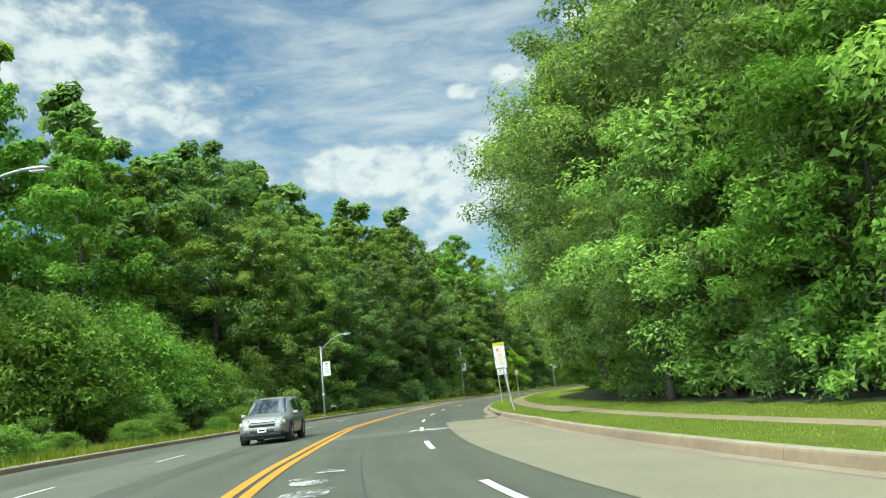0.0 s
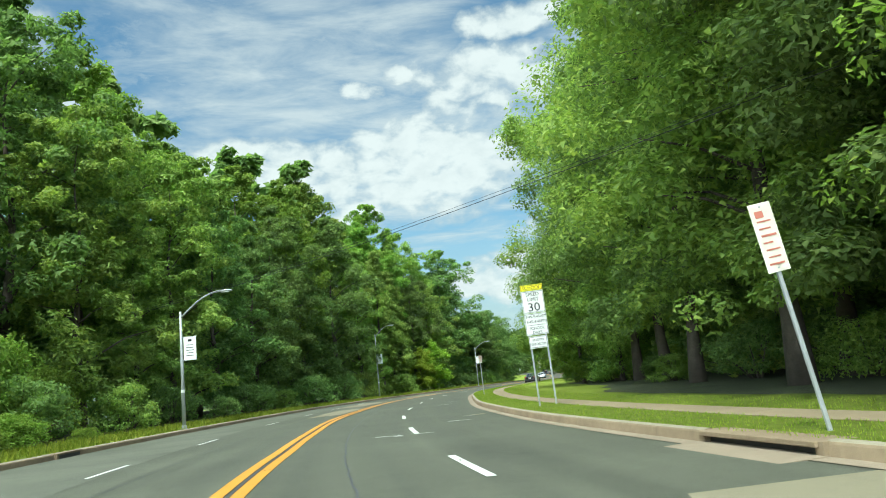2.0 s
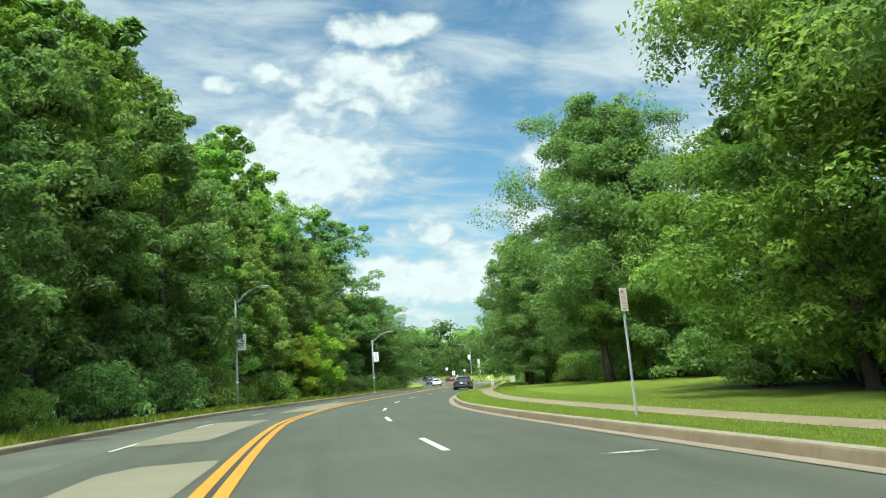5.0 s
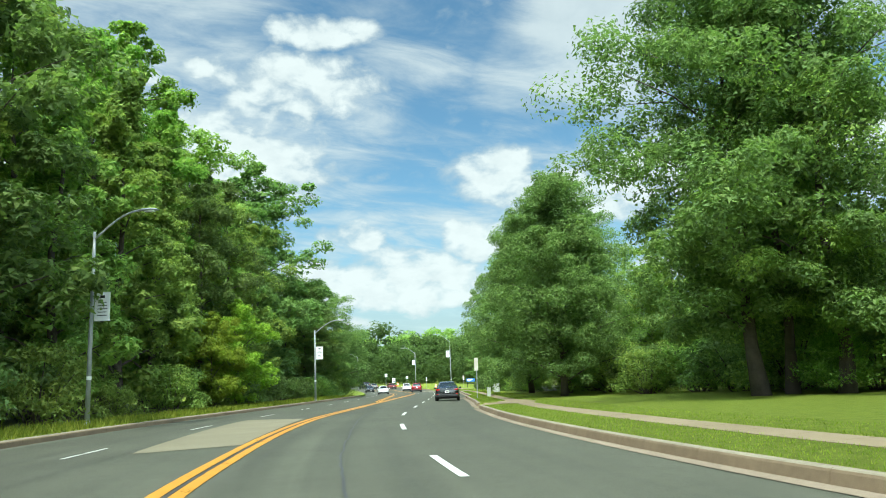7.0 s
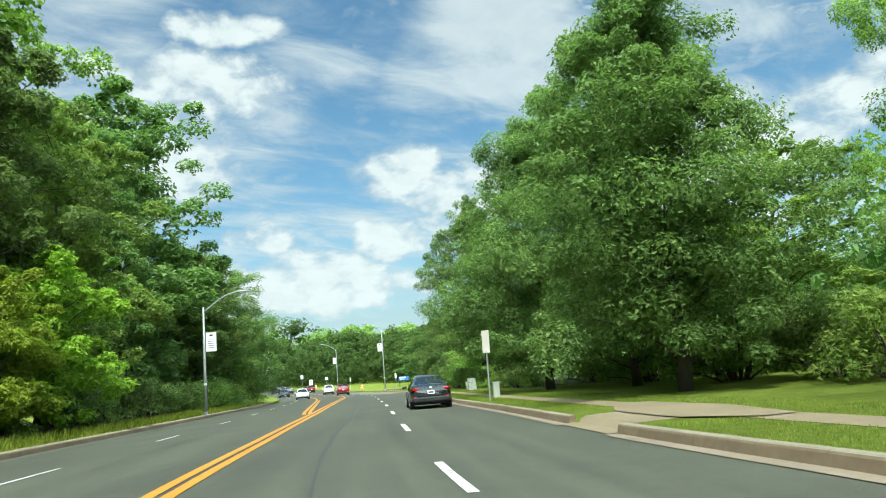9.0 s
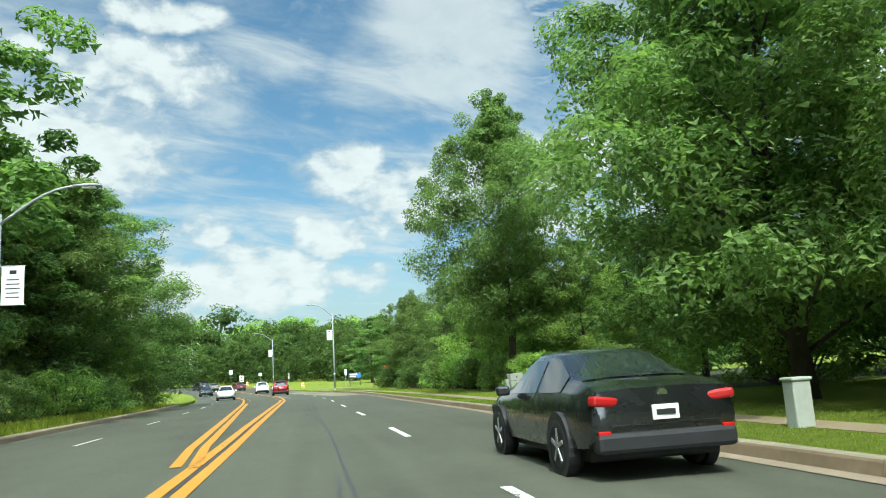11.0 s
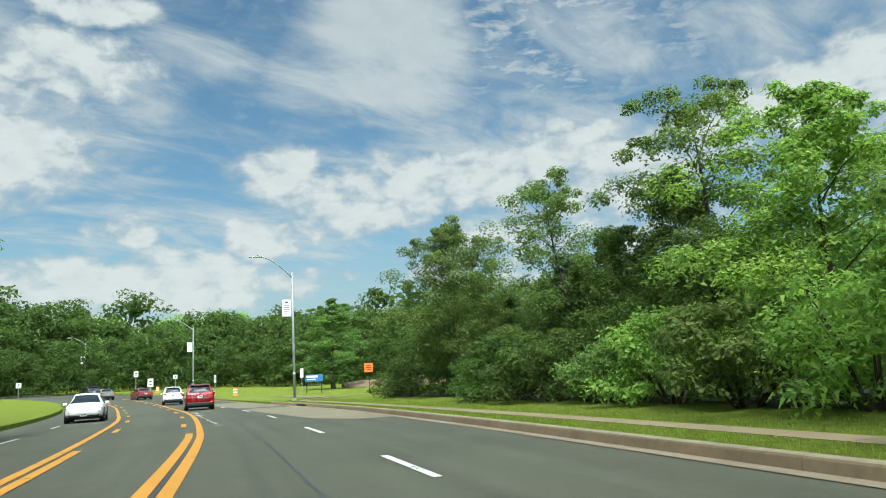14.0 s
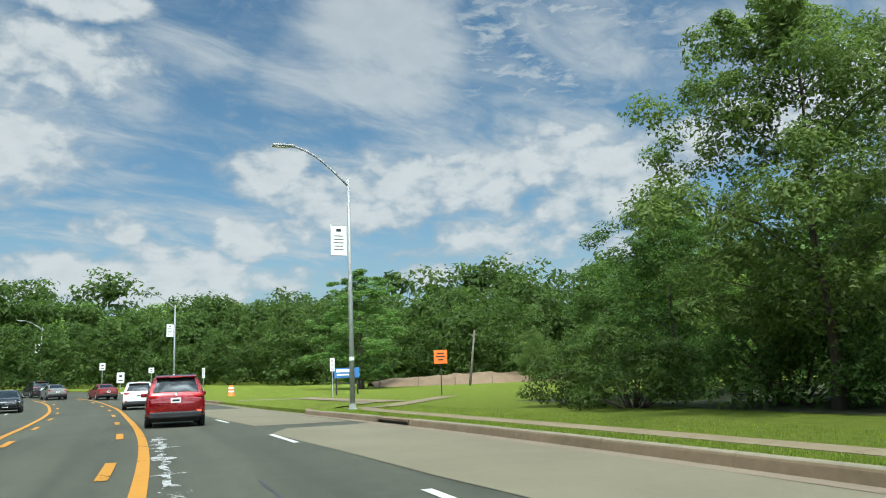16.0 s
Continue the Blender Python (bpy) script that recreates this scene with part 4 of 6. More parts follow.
KINDS = {
    # near roadside trees, fine leaves
    "near": [make_tree(11, 22, 6.6, 3.2, 300, 220, 0.175, LEAF, "egg", clump=0.21, label="tall broadleaf tree with hanging green boughs beside the footpath"),
             make_tree(12, 21, 6.2, 2.6, 300, 220, 0.175, LEAF_DARK, "egg", clump=0.21, label="tall broadleaf tree with dark green boughs beside the footpath")],
    "maple": [make_tree(21, 16, 6.0, 3.0, 260, 200, 0.17, LEAF_DARK, "round", clump=0.23, airy=0.4, label="round-headed green maple at the thicket's edge")],
    "oak": [make_tree(31, 17, 6.4, 2.0, 400, 260, 0.158, LEAF_DARK, "spire", clump=0.22, airy=0.3, label="broad oak tree standing by the footpath with a dark trunk"),
            make_tree(33, 17, 6.0, 3.4, 420, 260, 0.145, LEAF_DARK, "round", clump=0.22, airy=0.35, trunk=0.015, label="dense round oak tree with a dark trunk by the thicket")],
    "forest": [make_tree(41, 20, 4.6, 2.0, 190, 150, 0.23, LEAF, "wall", clump=0.26, label="tall green woodland tree in a dense roadside stand"),
               make_tree(42, 20, 4.8, 1.5, 190, 150, 0.23, LEAF_DARK, "egg", clump=0.26, label="dark green woodland tree in a dense roadside stand"),
               make_tree(43, 20, 4.2, 1.2, 190, 150, 0.225, LEAF, "cone", clump=0.25, label="dark layered woodland tree in a dense roadside stand"),
               make_tree(44, 20, 4.4, 4.0, 160, 150, 0.22, LEAF_BRIGHT, "egg", clump=0.24, airy=0.45, label="lofty bright green tulip tree above the stand")],
    "back": [make_tree(81, 24, 5.4, 3.0, 95, 46, 0.85, LEAF, "egg", clump=0.28, limbs=6, label="tall green tree deep in the woodland stand"),
             make_tree(82, 24, 5.4, 3.0, 95, 46, 0.85, LEAF_DARK, "wall", clump=0.28, limbs=6, label="tall dark green tree deep in the woodland stand")],
    "bough": [make_tree(46, 11, 4.4, 0.9, 220, 160, 0.145, LEAF_BRIGHT, "egg", clump=0.24, label="young green tree with low boughs at the wood's edge"),
              make_tree(47, 11, 4.2, 0.6, 220, 160, 0.145, LEAF, "round", clump=0.24, label="young green tree with low boughs at the wood's edge"),
              make_tree(48, 11, 4.2, 0.6, 220, 160, 0.145, LEAF_DEEP, "round", clump=0.24, label="young low-boughed tree with shade put into its deep green")],
    "airy": [make_tree(51, 15, 4.6, 4.5, 120, 150, 0.15, LEAF_DARK, "egg", clump=0.2, airy=0.5, lean=0.12, limbs=40, label="sparse leaning locust tree with bare limbs showing")],
    "lime": [make_tree(61, 8, 3.2, 0.8, 130, 150, 0.18, LEAF_LIME, "round", clump=0.24, label="small yellow-green tree at the wood's edge")],
}
BUSHES = {
    "bush": [make_bush(71, 3.0, 2.4, 70, 95, 0.16, LEAF, "leafy green bush in the roadside thicket"), make_bush(72, 3.0, 2.6, 70, 95, 0.16, LEAF_DARK, "dark green leafy bush in the roadside thicket")],
    # the thicket's shade is put into these bushes' leaf colour
    "shade": [make_bush(74, 3.0, 2.5, 70, 95, 0.16, LEAF_DEEP, "leafy thicket bush with shade put into its deep green")],
    "bright": [make_bush(73, 7.0, 3.6, 140, 105, 0.21, LEAF_BRIGHT, "bright green sapling clump at the wood's edge")],
}
USED = set()


def plant(ob, s, o, height, own, turn, wide=1.0, z=None, xy=None):
    """Puts a tree or bush, or a copy of it, at a place, scaled to a height."""
    k = height / own
    if xy is None:
        p = spot(s, o, land_z(o) if o > 4 else 0.2)
    else:
        p = Vector((*xy, 0.2 + rise(xy[1])))
    stand, size = pose(p.x, p.y, p.z - 0.04, 0, 0, turn), (k * wide, k * wide, k)
    if ob.name in USED:                          # a copy takes over the first one's size
        return copy_thing(ob, stand @ Matrix.Diagonal((*(a / b for a, b in zip(size, ob.scale)), 1)))
    m = stand @ Matrix.Diagonal((*size, 1))
    USED.add(ob.name)
    ob.matrix_world = m
    return ob


OWN = {"bough": 11, "back": 24, "near": 22, "maple": 16, "oak": 17, "forest": 20, "airy": 15, "lime": 8, "bush": 3, "shade": 3, "bright": 7}


def grow(kind, which, s, o, height, wide=1.0, turn=None, group="", xy=None):
    stock = KINDS.get(kind) or BUSHES[kind]
    own = {("near", 1): 21}.get((kind, which % len(stock)), OWN[kind])
    t = (s * 37.7 + o * 91.3) % 360 if turn is None else turn
    ob = plant(stock[which % len(stock)], s, o, height, own, t, wide, xy=xy)
    return tagged(ob, group=group)


# woodland along the oncoming side
rnd = random.Random(5)
s = 70.0
while s < 188:                                   # edge row
    o = left_edge(s) - 6.9 - 1.6 * rnd.random()
    grow("forest", (1, 2, 0, 2)[int(rnd.random() * 4)], s, o, ease(s, (0, 9), (30, 10), (60, 17), (110, 21), (150, 21), (190, 14)) * (0.88 + 0.3 * rnd.random()), 1.05, group="woodland trees")
    s += 6.3 + 1.8 * rnd.random()
s = 36.0
while s < 192:                                   # second row
    o = left_edge(s) - 12.5 - 2.5 * rnd.random()
    grow("forest", int(rnd.random() * 4), s, o, ease(s, (0, 21), (40, 24), (75, 29), (120, 30.5), (160, 31), (180, 27), (192, 18)) * (0.88 + 0.24 * rnd.random()), 1.05, group="woodland trees")
    s += 7.0 + 2.5 * rnd.random()
s = 30.0
while s < 185:                                   # tall back row
    o = left_edge(s) - 20 - 4 * rnd.random()
    grow("back", int(rnd.random() * 2), s, o, ease(s, (0, 26), (40, 29), (90, 34), (125, 36), (160, 32), (185, 26)) * (0.9 + 0.2 * rnd.random()), 1.0, group="woodland trees")
    s += 8.5 + 3.0 * rnd.random()
s = 16.0
while s < 190:                                   # understorey at the wood's foot
    grow("bush", int(rnd.random() * 2), s, left_edge(s) - ease(s, (60, 5.4), (75, 3.9)) - 1.2 * rnd.random(), 1.6 + 2.0 * rnd.random(), 0.9, group="woodland bushes")
    s += 6.0 + 3.0 * rnd.random()
for s, o, h in ((37, -22.5, 8.0), (41, -21.2, 9.0), (45, -20.6, 8.4), (49, -20.2, 8.8), (53, -19.8, 7.6), (57.5, -19.6, 7.0), (62, -19.2, 5.6), (66, -18.8, 4.2), (43, -18.6, 4.6), (48, -18.2, 4.0), (54, -17.8, 3.6), (60, -17.2, 2.8)):
    grow("bright", 0, s, o, h, 0.95, group="sapling clumps")
for i, s in enumerate(np.arange(20, 64, 3.4)):
    grow("bright", 0, s, left_edge(s) - 2.9 - (i % 3) * 0.7, 0.7 + 0.3 * ((i * 5) % 4), 1.9, group="sapling clumps")
grow("lime", 0, 150, -14.9, 8.4, 1.1)
grow("lime", 0, 145, -15.2, 7.0, 1.05)
grow("forest", 1, 177, -20.5, 28.5, 1.3, group="woodland trees")
grow("forest", 3, 112, -20.0, 28, 0.85, turn=30, group="woodland trees")
for i, (s, o, h) in enumerate(((186, -15.2, 2.8), (190, -14.6, 2.4), (194, -14.8, 3.0), (198, -14.4, 2.6), (202, -14.6, 3.2), (206, -14.8, 2.6), (210, -15.6, 2.8))):
    grow("bush", i, s, o, h, 1.1, group="woodland bushes")
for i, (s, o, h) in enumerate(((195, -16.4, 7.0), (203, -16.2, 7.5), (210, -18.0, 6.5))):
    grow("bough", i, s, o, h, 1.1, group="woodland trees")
grow("oak", 0, 192.0, -18.5, 16, 1.2, turn=20, group="woodland trees")
grow("forest", 1, 190.0, -17.0, 15.5, 1.5, turn=50, group="woodland trees")
grow("forest", 0, 197.5, -18.0, 13.5, 1.5, turn=140, group="woodland trees")
grow("oak", 0, 201.5, -17.5, 16.5, 1.3, turn=200, group="woodland trees")
grow("oak", 0, 212, -20.5, 12, 1.3, turn=120, group="woodland trees")

# trees over the footpath
for i, (s, o, h, w) in enumerate(((14, 13.5, 23, 1.05), (22.5, 12.5, 22, 1.0), (31, 13.6, 24, 1.0), (40, 12.6, 22, 1.0), (48.5, 13.8, 23, 1.0), (57, 12.4, 21, 1.0), (65.5, 13.6, 22, 1.0), (36.5, 10.6, 19.5, 1.15), (46, 10.6, 20.5, 1.15), (73, 14.0, 22, 1.0), (80, 14.2, 22, 1.0), (87, 15.8, 22, 1.0))):
    grow("near", i % 2, s, o, h, w, group="footpath trees")
for i, (s, o, h) in enumerate(((10, 24, 20), (20, 22, 23), (30, 24, 24), (41, 23, 23), (52, 24, 22), (62, 22, 21), (72, 24, 21), (81, 25, 21), (90, 27, 20), (97, 33, 16))):
    grow("back", i, s, o, h, 1.2, group="footpath trees")
for i, s in enumerate(np.arange(12, 92, 8.5)):
    grow("bush", i, s, wood_foot(s) + ease(s, (12, 1.5), (34, 1.8), (42, 4.5), (74, 4.0), (82, 1.8), (92, 1.5)) + (i % 3) * 0.9, 1.4 + 0.5 * (i % 3), 1.0, group="footpath bushes")

# low boughs that close the wood's edge over the footpath
for i, (s, o, h) in enumerate(((17, 11.2, 10), (25.5, 10.4, 11), (33.0, 10.6, 10), (41, 15.5, 12), (50, 17.0, 11), (58.5, 17.2, 11), (67, 17.5, 12), (76, 13.4, 11), (83, 12.0, 11), (90, 13.4, 10))):
    grow("bough", i % 2, s, o, h, 1.05, group="footpath trees")
for i, s in enumerate(np.arange(14, 92, 5.2)):
    grow("bush", i, s, wood_foot(s) + ease(s, (12, 2.6), (34, 3.0), (42, 8.5), (74, 7.0), (82, 3.0), (92, 2.6)) + (i % 3) * 0.6, 2.4 + 0.6 * (i % 3), 1.2, group="footpath bushes")

grow("maple", 0, 28.0, 9.2, 9.5, 1.05, turn=70, group="footpath trees")

# lawn trees
for i, (s, o, h, w) in enumerate(((121, 14.7, 21.5, 1.05), (121.4, 16.4, 19, 0.95), (118.7, 17.3, 20, 1.0), (112, 24, 17, 1.0), (130, 21, 16, 0.95))):
    grow("near", (i + 1) % 2, s, o, h, w, group="lawn trees")
for i, (s, o, h) in enumerate(((95, 40, 15), (105, 42, 16), (116, 40, 15), (127, 38, 15), (138, 34, 15), (148, 30, 16), (108, 34, 9), (120, 33, 8))):
    grow("back", i, s, o, h, 1.3, group="lawn trees")
grow("oak", 0, 138.2, 9.2, 14.2, 1.05, group="path oaks")
grow("oak", 0, 147.5, 11.0, 12.5, 1.1, group="path oaks")
grow("oak", 0, 155.2, 8.8, 15.0, 1.05, group="path oaks")
grow("near", 1, 163.5, 14.0, 21, 1.0, group="path oaks")
grow("near", 0, 171, 18, 15, 1.0, group="path oaks")
grow("oak", 1, 179.7, 9.3, 16.4, 0.9, turn=100, group="path oaks")
for i, s in enumerate(np.arange(134, 163, 4.6)):
    grow("bush", i, s, 13.5 + (i % 2) * 1.5, 2.6 + 0.5 * (i % 3), 1.1, group="thicket bushes")

for i, (s, o, h) in enumerate(((108, 21, 2.6), (112.5, 19.5, 3.0), (117, 21, 3.4), (121, 19.8, 2.8), (126.5, 18.6, 3.6), (130, 17.2, 3.2), (133.5, 16.2, 3.0), (115, 23.5, 4.0), (124, 22.5, 4.2))):
    grow("bush", i, s, o, h, 1.15, group="thicket bushes")
grow("bright", 0, 119.5, 17.4, 2.6, 1.1, group="sapling clumps")
grow("near", 0, 141, 24.0, 18, 0.85, group="lawn trees")
for i, (s, o, h) in enumerate(((126, 24, 9), (132, 19.5, 9.5), (137, 21, 11), (150, 20, 12), (157, 20, 11), (164, 22, 12), (168.5, 19.0, 9.5), (175, 18.0, 8.5), (182, 17.5, 8.5))):
    grow("forest", (0, 3, 1)[i % 3], s, o, h, 1.5, group="lawn trees")

# thicket past the cabinet
rnd = random.Random(9)
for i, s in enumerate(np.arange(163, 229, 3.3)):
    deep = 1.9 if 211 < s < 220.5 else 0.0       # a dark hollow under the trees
    # from about 200 m on, darker-leaved copies carry the thicket's shade
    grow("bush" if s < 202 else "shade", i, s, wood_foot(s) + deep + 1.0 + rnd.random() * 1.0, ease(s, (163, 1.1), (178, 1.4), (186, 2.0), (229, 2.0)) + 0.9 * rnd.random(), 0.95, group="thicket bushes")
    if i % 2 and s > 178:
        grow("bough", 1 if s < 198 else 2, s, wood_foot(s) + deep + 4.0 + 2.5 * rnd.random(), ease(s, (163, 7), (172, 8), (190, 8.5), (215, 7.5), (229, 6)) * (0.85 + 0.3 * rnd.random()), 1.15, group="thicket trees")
grow("airy", 0, 206.0, 12.0, 9.4, 1.1, turn=150, group="locust trees")
grow("airy", 0, 197.5, 12.2, 9.7, 1.1, turn=200, group="locust trees")
grow("maple", 0, 216.8, 10.6, 9.6, 1.0, turn=40)
grow("forest", 0, 228, 17, 7, 1.7, group="thicket trees")
grow("forest", 1, 233, 21, 6, 1.8, group="thicket trees")
grow("forest", 1, 0, 0, 12.4, 1.7, turn=80, xy=(87.5, 259.5), group="lawn trees")
grow("maple", 0, 0, 0, 5.0, 1.0, turn=10, xy=(92, 240), group="lawn maples")
grow("maple", 0, 0, 0, 4.6, 1.0, turn=60, xy=(95, 236), group="lawn maples")


def woods(name, spots, material, seed, label, per=46, size=0.043):
    """A far stand of trees as one mass."""
    rng = np.random.default_rng(seed)
    vs, fs, n = [], [], 0
    for x, y, h, *foot in spots:
        low = foot[0] if foot else rise(y)
        r = h * 0.40
        k = 40
        u = rng.random(k)
        ang = rng.random(k) * 6.283
        rad = r * np.sqrt(np.clip(1 - (1.7 * u - 0.75) ** 2, 0.06, 1)) * (0.4 + 0.6 * np.sqrt(rng.random(k)))
        c = np.stack([x + rad * np.cos(ang), y + rad * np.sin(ang), low + h * (0.05 + 0.9 * u)], axis=1)
        v, f = leaf_cloud(rng, c, r * 0.36 * (0.7 + 0.6 * rng.random(k)), per, h * size)
        vs.append(v)
        fs.append(f + n)
        n += len(v)
        c = np.stack([x + rad[:14] * 0.5 * np.cos(ang[:14]), y + rad[:14] * 0.5 * np.sin(ang[:14]), low + h * (0.08 + 0.78 * u[:14])], axis=1)
        v, f = leaf_cloud(rng, c, np.full(14, r * 0.34), 24, h * 0.085)
        vs.append(v)
        fs.append(f + n)
        n += len(v)
    tagged(quads(name, np.concatenate(vs), np.concatenate(fs), material), label, "woodland", kind="stuff")


def far_woods():
    """The wooded rise behind the junction, and the depths of the roadside woods."""
    rng = np.random.default_rng(3)
    hill, side, flank = [], [], []
    for az in np.arange(-62, 96, 2.3):
        for ring, (d, h) in enumerate(((0, 9), (12, 12), (26, 15), (44, 18.5))):
            reach = float(np.interp(az, (-62, -30, -10, 8, 25, 40, 52, 65, 96), (70, 72, 100, 118, 112, 98, 84, 66, 60)))
            a = radians(az + 1.3 * ring + rng.normal() * 0.6)
            dd = reach + d + rng.normal() * 2.0
            (hill if az < 24 else side).append((43 + dd * math.sin(a), 196 + dd * math.cos(a), h * (0.8 + 0.4 * rng.random())))
    for s in range(44, 196, 8):
        flank.append((*along(s, left_edge(s) - 31 - 4 * rng.random()), ease(s, (-12, 20), (90, 24), (150, 23), (196, 16)) * (0.85 + 0.3 * rng.random())))
    for s in range(0, 240, 8):
        o, h = ease(s, (0, 32), (75, 34), (90, 50), (150, 44), (170, 27), (240, 27)), ease(s, (0, 21), (75, 19), (90, 14), (160, 14), (175, 10), (240, 8))
        flank.append((*along(s, o + 4 * rng.random()), h * (0.85 + 0.3 * rng.random())))
    woods("far_woods", hill, LEAF_DEEP, 31, "wooded green rise beyond the bend in the distance")
    woods("far_woods", side, LEAF_DEEP, 32, "dark green belt of mixed trees behind the lawn")
    woods("deep_woods", flank, LEAF_DARK, 33, "dark depths of the woodland beside the road")


far_woods()


def hill_top(x, y):
    """Height of the wooded ridge far beyond the junction."""
    d = math.hypot(x - 20, y - 120)
    return 17.0 * float(np.interp(d, (235, 300, 360, 470), (0, 0.75, 1, 0.9)))


def far_hill():
    """A long ridge under woods that closes the view along the road."""
    rng = np.random.default_rng(12)
    n, k, v, f = 44, 9, [], []
    for i in range(n + 1):
        a = radians(-25 + 100 * i / n)
        for j in range(k):
            d = 230 + 32 * j
            x, y = 20 + d * math.sin(a), 120 + d * math.cos(a)
            v.append((x, y, hill_top(x, y) - 0.9))
    for i in range(n):
        f += [(i * k + j, i * k + j + 1, (i + 1) * k + j + 1, (i + 1) * k + j) for j in range(k - 1)]
    tagged(as_mesh("far_hill", v, f, FOREST_FLOOR, smooth=True), "low ridge under woods beyond the junction", "hill", kind="structure")
    spots = []
    for ring, d in enumerate((262, 290, 322, 356)):
        for az in np.arange(-16, 66, 1.7):
            a = radians(az + 0.7 * (ring % 2) + rng.normal() * 0.35)
            dd = d + rng.normal() * 6
            x, y = 20 + dd * math.sin(a), 120 + dd * math.cos(a)
            spots.append((x, y, 12.5 * (0.8 + 0.4 * rng.random()), hill_top(x, y) - 1.0))
    woods("far_woods", spots, LEAF, 34, "sunlit green woods on the ridge beyond the junction", 22, 0.07)


far_hill()


def blades(name, label, count, s0, s1, pick, height, seed, material=GRASSBLADE):
    """Standing grass blades as one piece of stuff."""
    rng = np.random.default_rng(seed)
    v = np.zeros((count * 3, 3))
    for i in range(count):
        s = s0 + (s1 - s0) * rng.random()
        o, z = pick(s, rng)
        p = spot(s, o, z)
        a = rng.random() * 6.283
        h = height * (0.5 + rng.random())
        w = 0.008 + h * 0.05
        c, sn = math.cos(a) * w, math.sin(a) * w
        v[3 * i] = (p.x - c, p.y - sn, p.z - 0.01)
        v[3 * i + 1] = (p.x + c, p.y + sn, p.z - 0.01)
        v[3 * i + 2] = (p.x + rng.normal() * h * 0.35, p.y + rng.normal() * h * 0.35, p.z + h)
    tagged(quads(name, v, np.arange(count * 3).reshape(-1, 3), material), label, "grass", kind="stuff")


def strip_pick(s, rng):
    if 127.2 < s < 133.4:                        # the ramp interrupts the strip
        return 4.6, -0.3
    o = 3.86 + bulge(s) + (path_o(s) - 4.25 - bulge(s)) * rng.random()
    return o, land_z(o)


def outer_pick(s, rng):
    o = path_o(s) + 0.48 + 1.8 * rng.random() ** 1.3
    return o, land_z(o)


def verge_pick(s, rng):
    o = left_edge(s) - 0.14 - 3.1 * rng.random() ** 0.8
    return o, 0.17


blades("verge_grass", "mown green grass between kerb and footpath", 60000, 3, 236, strip_pick, 0.036, 1)
blades("lawn_grass", "mown green grass beyond the footpath", 42000, 3, 236, outer_pick, 0.04, 2)
blades("weedy_verge", "tall weeds and grass along the far kerb", 38000, 10, 200, verge_pick, 0.27, 3)

# ---- street furniture ----


